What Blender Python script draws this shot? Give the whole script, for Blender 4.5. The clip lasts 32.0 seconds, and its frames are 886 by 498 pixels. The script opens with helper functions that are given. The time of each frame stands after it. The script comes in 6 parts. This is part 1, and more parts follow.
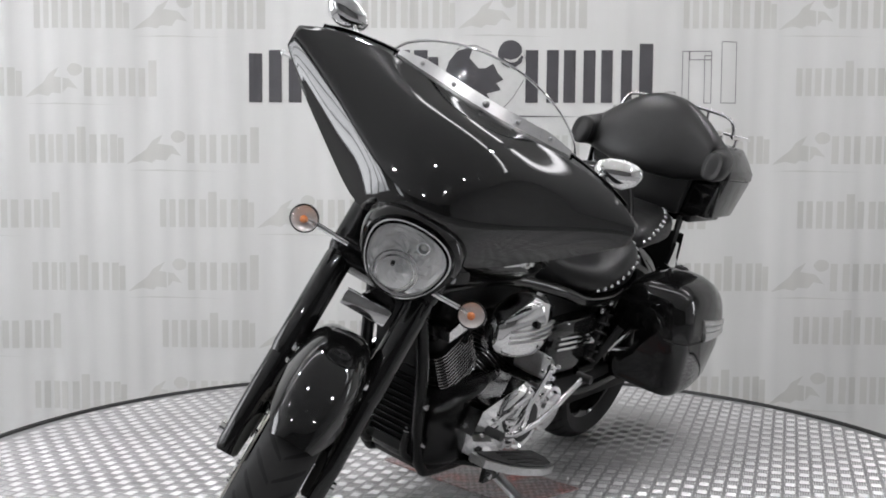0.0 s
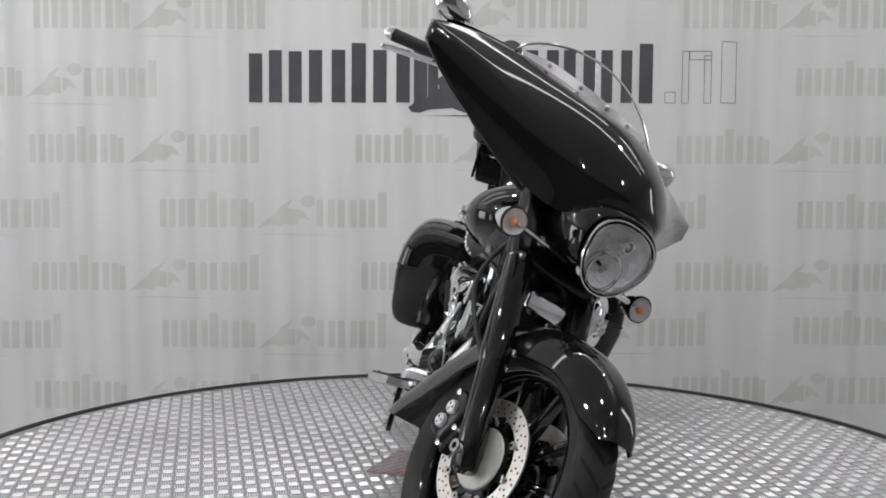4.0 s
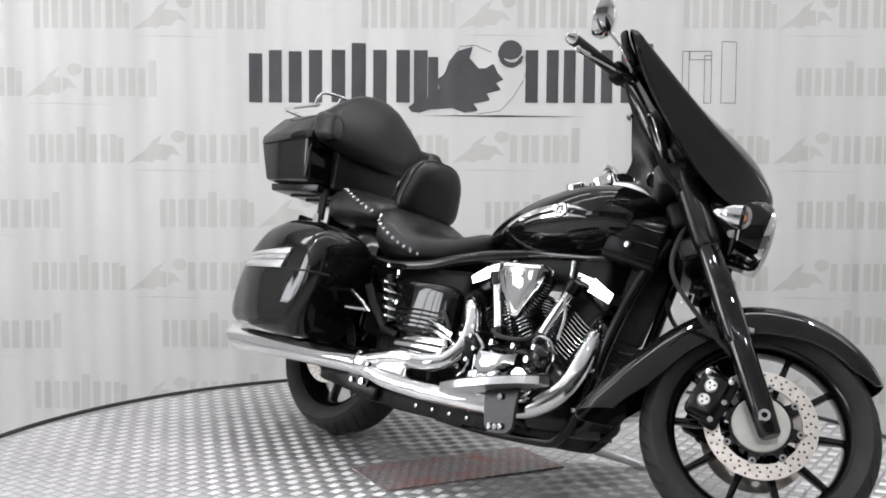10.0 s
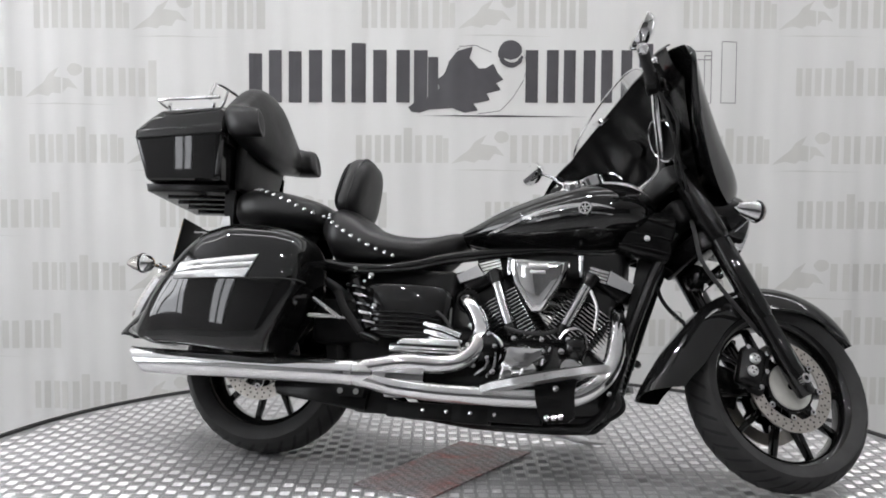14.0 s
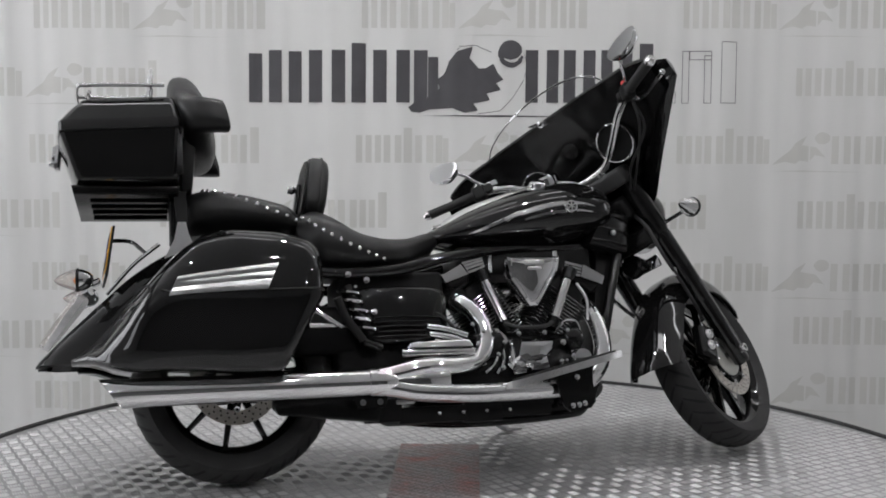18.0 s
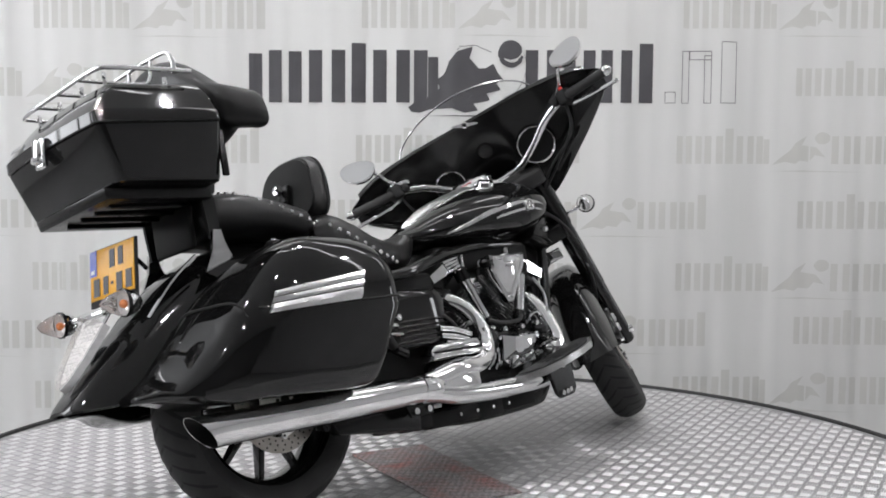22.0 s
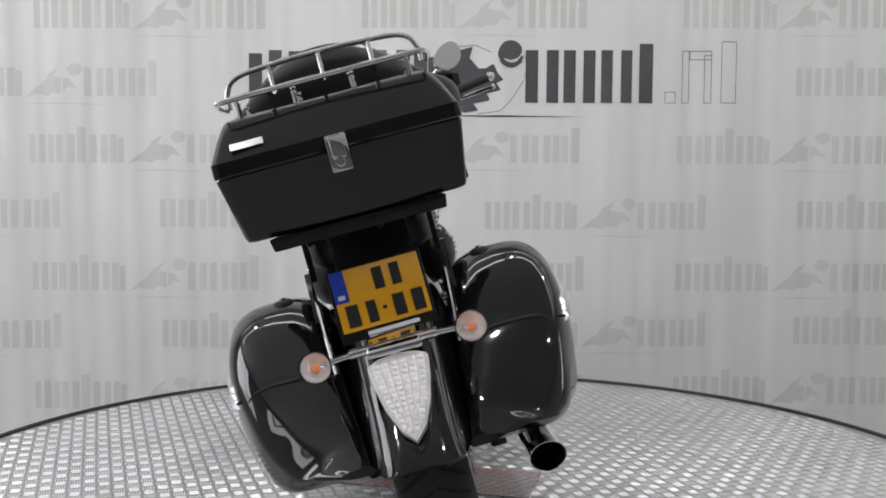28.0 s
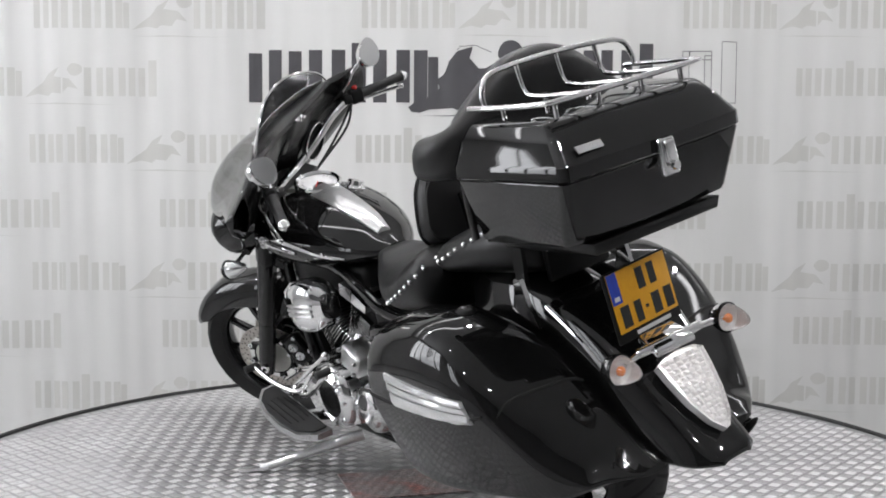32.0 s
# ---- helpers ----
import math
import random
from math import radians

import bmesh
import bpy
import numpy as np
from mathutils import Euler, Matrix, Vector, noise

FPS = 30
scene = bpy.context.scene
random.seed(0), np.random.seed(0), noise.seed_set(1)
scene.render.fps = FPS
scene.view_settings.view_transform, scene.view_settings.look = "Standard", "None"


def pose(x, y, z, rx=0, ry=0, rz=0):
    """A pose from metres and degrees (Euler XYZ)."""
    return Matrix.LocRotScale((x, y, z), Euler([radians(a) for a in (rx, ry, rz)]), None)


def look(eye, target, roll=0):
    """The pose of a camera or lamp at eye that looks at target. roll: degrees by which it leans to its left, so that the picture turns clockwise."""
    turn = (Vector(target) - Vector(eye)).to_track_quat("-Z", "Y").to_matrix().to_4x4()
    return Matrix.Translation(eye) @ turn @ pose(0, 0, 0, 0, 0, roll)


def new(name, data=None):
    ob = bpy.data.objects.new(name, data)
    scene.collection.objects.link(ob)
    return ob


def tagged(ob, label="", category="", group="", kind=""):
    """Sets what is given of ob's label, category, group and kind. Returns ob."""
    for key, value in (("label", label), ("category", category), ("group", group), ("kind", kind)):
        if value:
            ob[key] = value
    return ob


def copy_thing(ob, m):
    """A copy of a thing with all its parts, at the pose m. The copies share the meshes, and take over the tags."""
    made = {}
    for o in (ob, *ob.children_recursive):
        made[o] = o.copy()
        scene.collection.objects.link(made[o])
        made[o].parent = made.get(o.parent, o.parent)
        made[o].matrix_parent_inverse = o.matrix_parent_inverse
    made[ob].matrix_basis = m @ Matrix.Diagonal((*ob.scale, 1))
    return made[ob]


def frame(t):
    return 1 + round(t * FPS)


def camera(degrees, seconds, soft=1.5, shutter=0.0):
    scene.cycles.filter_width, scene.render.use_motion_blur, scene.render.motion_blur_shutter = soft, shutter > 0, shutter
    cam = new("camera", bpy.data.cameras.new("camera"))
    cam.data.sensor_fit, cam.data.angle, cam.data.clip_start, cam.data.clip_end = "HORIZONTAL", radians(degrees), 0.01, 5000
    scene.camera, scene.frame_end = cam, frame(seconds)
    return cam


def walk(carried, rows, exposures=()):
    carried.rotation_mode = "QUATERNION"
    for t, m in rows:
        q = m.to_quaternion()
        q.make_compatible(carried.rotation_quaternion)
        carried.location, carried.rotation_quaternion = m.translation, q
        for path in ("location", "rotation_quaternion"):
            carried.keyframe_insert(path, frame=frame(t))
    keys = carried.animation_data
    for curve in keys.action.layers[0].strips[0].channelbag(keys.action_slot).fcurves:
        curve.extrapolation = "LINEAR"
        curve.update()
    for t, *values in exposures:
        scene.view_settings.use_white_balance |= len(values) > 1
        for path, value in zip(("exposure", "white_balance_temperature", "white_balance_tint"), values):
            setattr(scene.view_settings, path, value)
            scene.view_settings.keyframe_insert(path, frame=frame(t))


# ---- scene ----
# The turntable's axis is the world's origin; its tread surface is z = 0.
# ---- camera: stands still in front of the turntable ----
EYE = (-0.044, -3.5, 0.9934)
DOWN = math.tan(radians(3.9695))
cam = camera(45.46, 32.0, soft=1.8)
SIGHT = look(EYE, (EYE[0], EYE[1] + 5.0, EYE[2] - 5.0 * DOWN), 0.4967)
EXPOSURES = [(0.0, -0.02), (1.0, -0.03), (2.0, -0.14), (3.0, -0.27), (4.5, -0.32), (6.0, -0.32), (7.0, -0.27), (8.0, -0.21), (9.0, 0.03), (10.0, 0.13), (11.0, 0.16), (12.0, 0.16), (13.0, 0.11), (14.0, 0.05), (15.0, -0.11), (16.5, -0.32), (17.0, -0.36), (18.0, -0.4), (19.0, -0.42), (20.0, -0.32), (20.5, -0.16), (21.0, -0.04), (22.0, 0.0), (23.0, -0.06), (24.0, -0.06), (25.0, -0.11), (26.5, -0.2), (28.0, -0.23), (29.0, -0.07), (30.0, 0.06), (31.0, 0.09), (32.0, 0.03)]
walk(cam, [(0.0, SIGHT), (32.0, SIGHT)], [(t, stops - 0.07, 6440, 11) for t, stops in EXPOSURES])

# ---- light: showroom window daylight, a white ceiling with small spots, added fill lights ----
world = bpy.data.worlds.new("showroom_daylight")
scene.world = world
world.use_nodes = True
wn = world.node_tree.nodes
sky = wn.new("ShaderNodeTexSky")
sky.sky_type, sky.sun_disc = "NISHITA", False
sky.sun_elevation, sky.sun_rotation = radians(38), radians(200)
wn["Background"].inputs["Strength"].default_value = 0.08
world.node_tree.links.new(sky.outputs[0], wn["Background"].inputs["Color"])


def area_lamp(name, eye, target, sx, sy, watts, colour):
    data = bpy.data.lights.new(name, "AREA")
    data.shape, data.size, data.size_y, data.energy, data.color = "RECTANGLE", sx, sy, watts, colour
    ob = new(name, data)
    ob.matrix_world = look(eye, target)
    return ob


# east: added fill for the ceiling and the banner's right side; west: window daylight
area_lamp("east_fill_lamp", (6.3, 1.65, 1.7), (0.0, 0.6, 1.0), 0.42, 2.0, 9, (0.98, 0.985, 1.0))
area_lamp("window_daylight_west", (-5.3, -0.4, 1.85), (0.0, -1.0, 0.8), 2.2, 2.4, 41, (0.98, 0.985, 1.0))

# ---- materials ----


def mat(name):
    m = bpy.data.materials.new(name)
    m.use_nodes = True
    nt = m.node_tree
    return m, nt, nt.nodes["Principled BSDF"]


def noise_tex(nt, scale, detail=3.0, rough=0.55, coords="Object", stretch=None):
    co = nt.nodes.new("ShaderNodeTexCoord")
    tex = nt.nodes.new("ShaderNodeTexNoise")
    tex.inputs["Scale"].default_value, tex.inputs["Detail"].default_value, tex.inputs["Roughness"].default_value = scale, detail, rough
    src = co.outputs[coords]
    if stretch:
        mp = nt.nodes.new("ShaderNodeMapping")
        mp.inputs["Scale"].default_value = stretch
        nt.links.new(src, mp.inputs["Vector"])
        src = mp.outputs["Vector"]
    nt.links.new(src, tex.inputs["Vector"])
    return tex


def ramp(nt, fac, stops):
    r = nt.nodes.new("ShaderNodeValToRGB")
    while len(r.color_ramp.elements) < len(stops):
        r.color_ramp.elements.new(0.5)
    for e, (at, col) in zip(r.color_ramp.elements, stops):
        e.position = at
        e.color = (*col, 1) if len(col) == 3 else col
    nt.links.new(fac, r.inputs["Fac"])
    return r


def bump(nt, b, height, strength, distance=0.002):
    n = nt.nodes.new("ShaderNodeBump")
    n.inputs["Strength"].default_value, n.inputs["Distance"].default_value = strength, distance
    nt.links.new(height, n.inputs["Height"])
    nt.links.new(n.outputs["Normal"], b.inputs["Normal"])


def surface(name, dark, light, rough=(0.3, 0.5), metal=0.0, scale=30.0, bumps=0.0, fine=300.0, coat=0.0, stretch=None, ior=1.5):
    """A plain surface with two scales of variation: broad tone and fine grain."""
    m, nt, b = mat(name)
    broad = noise_tex(nt, scale, 4.0, 0.6, stretch=stretch)
    nt.links.new(ramp(nt, broad.outputs["Fac"], ((0.3, dark), (0.7, light))).outputs["Color"], b.inputs["Base Color"])
    grain = noise_tex(nt, fine, 3.0, 0.6)
    mix = nt.nodes.new("ShaderNodeMath")
    mix.operation = "MULTIPLY_ADD"
    nt.links.new(grain.outputs["Fac"], mix.inputs[0])
    mix.inputs[1].default_value = rough[1] - rough[0]
    mix.inputs[2].default_value = rough[0]
    nt.links.new(mix.outputs[0], b.inputs["Roughness"])
    b.inputs["Metallic"].default_value = metal
    b.inputs["IOR"].default_value = ior
    if coat:
        b.inputs["Coat Weight"].default_value = coat
        b.inputs["Coat Roughness"].default_value = 0.03
    if bumps:
        bump(nt, b, grain.outputs["Fac"], bumps)
    return m


def c3(v, tint=(1, 1, 1)):
    return tuple(v * t for t in tint)


PAINT = surface("gloss_black_paint", c3(0.004), c3(0.007), (0.03, 0.07), scale=6, fine=500, ior=1.57)
SATIN = surface("satin_black_metal", c3(0.004), c3(0.008), (0.16, 0.30), scale=12, fine=400, bumps=0.03, ior=1.37)
MATTE = surface("matte_black_plastic", c3(0.004), c3(0.008), (0.42, 0.60), scale=14, fine=700, bumps=0.12, ior=1.31)
LEATHER = surface("black_seat_leather", c3(0.005), c3(0.012), (0.30, 0.46), scale=9, fine=420, bumps=0.25, ior=1.46)
# soft wrinkles in the padded leather, under its fine grain
_nt = LEATHER.node_tree
_folds = noise_tex(_nt, 11.0, 2.0, 0.5, stretch=(1.0, 0.8, 1.2))
_soft = _nt.nodes.new("ShaderNodeBump")
_soft.inputs["Strength"].default_value, _soft.inputs["Distance"].default_value = 0.16, 0.02
_nt.links.new(_folds.outputs["Fac"], _soft.inputs["Height"])
_nt.links.new(_soft.outputs["Normal"], next(n for n in _nt.nodes if n.bl_idname == "ShaderNodeBump" and n != _soft).inputs["Normal"])
RUBBER = surface("tyre_rubber", c3(0.022), c3(0.034), (0.50, 0.70), scale=14, fine=250, bumps=0.2, ior=1.36)
GREYCAST = surface("dark_grey_casting", c3(0.030), c3(0.045), (0.34, 0.48), scale=14, fine=400, bumps=0.05)
CHROME = surface("polished_chrome", c3(0.86), c3(0.93), (0.03, 0.09), 1.0, scale=8, fine=220)
ALLOY = surface("brushed_alloy", c3(0.52), c3(0.66), (0.22, 0.36), 1.0, scale=14, fine=350, bumps=0.05)
STRIP = surface("satin_steel_strip", c3(0.72), c3(0.84), (0.24, 0.34), 1.0, scale=20, fine=300)
FACET = surface("cut_lamp_facets", c3(0.95), c3(0.98), (0.03, 0.08), 0.08, scale=55, fine=160)
STEEL = surface("brake_disc_steel", (0.46, 0.43, 0.39), (0.60, 0.57, 0.53), (0.25, 0.4), 0.9, scale=40, fine=300)
CARRIER = surface("pale_hub_alloy", (0.50, 0.50, 0.46), (0.60, 0.60, 0.56), (0.4, 0.55), 0.2, scale=20, fine=300)
AMBER = surface("amber_bulb_glass", (0.74, 0.20, 0.04), (0.84, 0.28, 0.07), (0.15, 0.25), scale=30)
RED = surface("red_switch_plastic", (0.55, 0.02, 0.015), (0.68, 0.035, 0.03), (0.3, 0.45), scale=60)
YELLOW = surface("reflective_yellow_sheet", (0.80, 0.37, 0.005), (0.86, 0.43, 0.01), (0.3, 0.45), scale=60)
BLUE = surface("blue_plate_band", (0.01, 0.04, 0.42), (0.015, 0.06, 0.50), (0.3, 0.4), scale=60)
INK = surface("black_plate_ink", c3(0.008), c3(0.014), (0.4, 0.5), scale=60)
WHITE = surface("white_dial_face", c3(0.72), c3(0.8), (0.35, 0.5), scale=40)
# near black; also the painted shade of tyre grooves and drilled holes
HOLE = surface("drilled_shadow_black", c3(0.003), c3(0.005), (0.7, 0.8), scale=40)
REFLECTOR = surface("lamp_reflector", c3(0.75), c3(0.9), (0.12, 0.24), 0.4, scale=55, fine=160, bumps=0.3)


def thin_glass(name, tint, gloss_rough, ior, haze=0.0):
    """Thin clear sheet: light goes straight through, the surface mirrors by Fresnel."""
    m, nt, b = mat(name)
    nt.nodes.remove(b)
    out = nt.nodes["Material Output"]
    clear, shine = nt.nodes.new("ShaderNodeBsdfTransparent"), nt.nodes.new("ShaderNodeBsdfGlossy")
    grain = noise_tex(nt, 60, 3, 0.6)
    nt.links.new(ramp(nt, grain.outputs["Fac"], ((0.3, c3(0.94, tint)), (0.7, c3(1.0, tint)))).outputs["Color"], clear.inputs["Color"])
    shine.inputs["Roughness"].default_value = gloss_rough
    fres = nt.nodes.new("ShaderNodeFresnel")
    fres.inputs["IOR"].default_value = ior
    mix = nt.nodes.new("ShaderNodeMixShader")
    nt.links.new(fres.outputs[0], mix.inputs[0])
    nt.links.new(clear.outputs[0], mix.inputs[1])
    nt.links.new(shine.outputs[0], mix.inputs[2])
    last = mix
    if haze:
        milk = nt.nodes.new("ShaderNodeBsdfDiffuse")
        milk.inputs["Color"].default_value = (0.85, 0.82, 0.80, 1)
        last = nt.nodes.new("ShaderNodeMixShader")
        last.inputs[0].default_value = haze
        nt.links.new(mix.outputs[0], last.inputs[1])
        nt.links.new(milk.outputs[0], last.inputs[2])
    nt.links.new(last.outputs[0], out.inputs["Surface"])
    return m


GLASS = thin_glass("clear_lens_glass", (0.99, 0.99, 0.99), 0.01, 1.33)
SCREEN = thin_glass("clear_acrylic_screen", (0.96, 0.965, 0.965), 0.01, 1.18)
LENS = thin_glass("clear_ribbed_lens", (0.97, 0.95, 0.93), 0.05, 1.5, 0.07)
MIRROR, _nt, _b = mat("mirror_glass")
_b.inputs["Metallic"].default_value, _b.inputs["Roughness"].default_value = 1.0, 0.015
_b.inputs["Base Color"].default_value = (0.95, 0.955, 0.955, 1)

DECK = surface("turntable_alloy_sheet", c3(0.31), c3(0.41), (0.40, 0.56), 0.65, scale=2.2, fine=160, bumps=0.06)
TREAD = surface("worn_tread_pads", c3(0.46), c3(0.68), (0.36, 0.52), 0.7, scale=1.6, fine=220)
EDGING = surface("black_rubber_edging", c3(0.015), c3(0.03), (0.5, 0.7), scale=9, fine=300, bumps=0.2)

# mat: worn metal mesh with a rusty red print
MATTING, _nt, _b = mat("worn_red_grey_mat")
_big = noise_tex(_nt, 7.0, 3.0, 0.6)
_small = noise_tex(_nt, 150.0, 2.0, 0.7)
_r1 = ramp(_nt, _big.outputs["Fac"], ((0.40, (0.32, 0.30, 0.31)), (0.56, (0.35, 0.25, 0.24)), (0.70, (0.44, 0.15, 0.13))))
_r2 = ramp(_nt, _small.outputs["Fac"], ((0.35, c3(0.45)), (0.62, c3(1.25))))
_mx = _nt.nodes.new("ShaderNodeMix")
_mx.data_type, _mx.blend_type = "RGBA", "MULTIPLY"
_mx.inputs[0].default_value = 1.0
_nt.links.new(_r1.outputs["Color"], _mx.inputs[6])
_nt.links.new(_r2.outputs["Color"], _mx.inputs[7])
# small studs drawn in colour only, as lighter and darker checks in a slanted grid
_studs = _nt.nodes.new("ShaderNodeTexChecker")
_turn, _at = _nt.nodes.new("ShaderNodeMapping"), _nt.nodes.new("ShaderNodeTexCoord")
_turn.inputs["Rotation"].default_value, _turn.inputs["Scale"].default_value = (0, 0, radians(38)), (1.0, 0.6, 1.0)
_nt.links.new(_at.outputs["Object"], _turn.inputs["Vector"])
_nt.links.new(_turn.outputs["Vector"], _studs.inputs["Vector"])
_studs.inputs["Scale"].default_value = 70.0
_studs.inputs["Color1"].default_value, _studs.inputs["Color2"].default_value = (1.12, 1.12, 1.12, 1), (0.72, 0.72, 0.72, 1)
_grid = _nt.nodes.new("ShaderNodeMix")
_grid.data_type, _grid.blend_type = "RGBA", "MULTIPLY"
_grid.inputs[0].default_value = 1.0
_nt.links.new(_mx.outputs[2], _grid.inputs[6])
_nt.links.new(_studs.outputs["Color"], _grid.inputs[7])
_nt.links.new(_grid.outputs[2], _b.inputs["Base Color"])
_b.inputs["Roughness"].default_value, _b.inputs["Metallic"].default_value = 0.42, 0.35
bump(_nt, _b, _small.outputs["Fac"], 0.5, 0.003)

CLOTH = surface("white_banner_cloth", (0.66, 0.66, 0.643), (0.72, 0.72, 0.702), (0.75, 0.9), scale=1.2, fine=900, bumps=0.1, stretch=(2.2, 1, 0.25))
PRINT = surface("pale_grey_print", (0.565, 0.563, 0.535), (0.600, 0.598, 0.568), (0.7, 0.85), scale=3.0, fine=700)
PRINT_DARK = surface("charcoal_print", (0.060, 0.058, 0.064), (0.082, 0.080, 0.086), (0.6, 0.75), scale=4.0, fine=700)
# dark colour stands in for the dim far end of the room
DIM_WALL = surface("dimmed_far_plaster", c3(0.11), c3(0.15), (0.7, 0.9), scale=1.5, fine=200, bumps=0.1)
PLASTER = surface("grey_showroom_plaster", c3(0.56), c3(0.64), (0.7, 0.9), scale=1.5, fine=200, bumps=0.1)
CEILING = surface("showroom_ceiling_paint", c3(0.80), c3(0.86), (0.7, 0.9), scale=1.0, fine=150, bumps=0.1)
CONCRETE = surface("grey_showroom_floor", c3(0.25), c3(0.31), (0.35, 0.6), scale=1.6, fine=120, bumps=0.1)


def glow(name, colour, strength):
    m, nt, b = mat(name)
    b.inputs["Base Color"].default_value = (*colour, 1)
    b.inputs["Emission Color"].default_value = (*colour, 1)
    b.inputs["Emission Strength"].default_value = strength
    return m


SPOT = glow("lit_spot_lamp", (1.0, 0.988, 1.0), 1080)
PANEL = glow("added_fill_tube", (1.0, 0.99, 1.0), 8.2)
DAY = glow("bright_daylight_pane", (0.95, 0.97, 1.0), 4.2)

# ---- mesh helpers ----


def part(name, bm, material, parent=None, label="", smooth=True, m=None, flat_angle=40):
    """Links a bmesh as one mesh object under a thing or a part."""
    if m is not None:
        bmesh.ops.transform(bm, matrix=m, verts=bm.verts)
    bmesh.ops.recalc_face_normals(bm, faces=bm.faces)
    me = bpy.data.meshes.new(name)
    if smooth:
        for f in bm.faces:
            f.smooth = True
        lim = radians(flat_angle)
        for e in bm.edges:
            if len(e.link_faces) == 2 and e.calc_face_angle(0) > lim:
                e.smooth = False
    bm.to_mesh(me)
    bm.free()
    me.materials.append(material)
    ob = new(name, me)
    ob.parent = parent
    if label:
        ob["label"] = label
    return ob


def spline(points, n):
    """n points along a Catmull-Rom curve through the given points."""
    p = np.array(points, float)
    p = np.vstack([2 * p[0] - p[1], p, 2 * p[-1] - p[-2]])
    out = []
    for u in np.linspace(0, len(p) - 3 - 1e-9, n):
        i = int(u)
        t = u - i
        a, b, c, d = p[i:i + 4]
        out.append(0.5 * (2 * b + (c - a) * t + (2 * a - 5 * b + 4 * c - d) * t * t + (3 * b - a - 3 * c + d) * t ** 3))
    return np.array(out)


def skin(rings, close=True, cap=True, loop=False):
    """A bmesh through rings of equal length."""
    bm = bmesh.new()
    vs = [[bm.verts.new(tuple(p)) for p in r] for r in rings]
    n = len(vs[0])
    pairs = list(zip(vs[:-1], vs[1:])) + ([(vs[-1], vs[0])] if loop else [])
    for a, b in pairs:
        for k in range(n if close else n - 1):
            j = (k + 1) % n
            bm.faces.new((a[k], a[j], b[j], b[k]))
    if cap and close and not loop:
        bm.faces.new(vs[0][::-1])
        bm.faces.new(vs[-1])
    return bm


def tube(points, r, n=10, steps=0, radii=None, closed=False):
    """A round tube along a smooth path; radii: one for each given point."""
    pts = np.array(points, float)
    if steps:
        if closed:
            pts = spline(np.vstack([pts, pts[:1]]), steps)[:-1]
        else:
            rad = np.interp(np.linspace(0, 1, steps), np.linspace(0, 1, len(pts)), radii) if radii is not None else None
            pts = spline(pts, steps)
            radii = rad
    rings = []
    m = len(pts)
    up = None
    for i, p in enumerate(pts):
        a = pts[(i - 1) % m] if closed else pts[max(i - 1, 0)]
        b = pts[(i + 1) % m] if closed else pts[min(i + 1, m - 1)]
        d = Vector(b - a).normalized()
        if up is None:
            up = d.orthogonal().normalized()
        up = (up - d * up.dot(d)).normalized()
        side = d.cross(up)
        q = r if radii is None else radii[i]
        rings.append([Vector(p) + (up * math.cos(k * math.tau / n) + side * math.sin(k * math.tau / n)) * q for k in range(n)])
    return skin(rings, loop=closed)


def lathe(profile, n=32, centre=(0, 0, 0), axis="y", closed=False):
    """Turns a profile of (radius, offset along the axis) about an axis."""
    rings = []
    for k in range(n):
        a = k * math.tau / n
        c, s = math.cos(a), math.sin(a)
        ring = []
        for r, o in profile:
            v = {"y": (r * c, o, r * s), "x": (o, r * c, r * s), "z": (r * c, r * s, o)}[axis]
            ring.append(tuple(v[i] + centre[i] for i in range(3)))
        rings.append(ring)
    return skin(rings, close=closed, cap=False, loop=True)


def aimed(at, way, roll=0):
    """A frame whose x axis points along way."""
    q = Vector(way).to_track_quat("X", "Z").to_matrix().to_4x4()
    return Matrix.Translation(at) @ q @ pose(0, 0, 0, roll)


def block(size, bevel=0.004, at=(0, 0, 0), seg=2):
    bm = bmesh.new()
    bmesh.ops.create_cube(bm, size=1.0, matrix=Matrix.Translation(at) @ Matrix.Diagonal((*size, 1)))
    if bevel:
        bmesh.ops.bevel(bm, geom=bm.edges[:], offset=bevel, segments=seg, affect="EDGES", profile=0.5)
    return bm


def hull(corners, bevel=0.01, seg=2):
    """A solid on eight corners: four below, four above, in the same order round."""
    bm = bmesh.new()
    v = [bm.verts.new(c) for c in corners]
    for f in ((3, 2, 1, 0), (4, 5, 6, 7), (0, 1, 5, 4), (1, 2, 6, 5), (2, 3, 7, 6), (3, 0, 4, 7)):
        bm.faces.new([v[i] for i in f])
    if bevel:
        bmesh.ops.bevel(bm, geom=bm.edges[:], offset=bevel, segments=seg, affect="EDGES", profile=0.5)
    return bm


def slab(outline, thick, plane="xz", at=0.0, bevel=0.0, seg=2):
    """A flat plate: an outline in a plane, given a thickness along the third axis, centred on at."""
    lift = {"xz": lambda a, b, o: (a, o, b), "yz": lambda a, b, o: (o, a, b), "xy": lambda a, b, o: (a, b, o)}[plane]
    bm = skin([[lift(a, b, at - thick / 2) for a, b in outline], [lift(a, b, at + thick / 2) for a, b in outline]])
    if bevel:
        es = [e for e in bm.edges if len(e.link_faces) == 2 and e.calc_face_angle(0) > 0.8]
        bmesh.ops.bevel(bm, geom=es, offset=bevel, segments=seg, affect="EDGES", profile=0.5)
    return bm


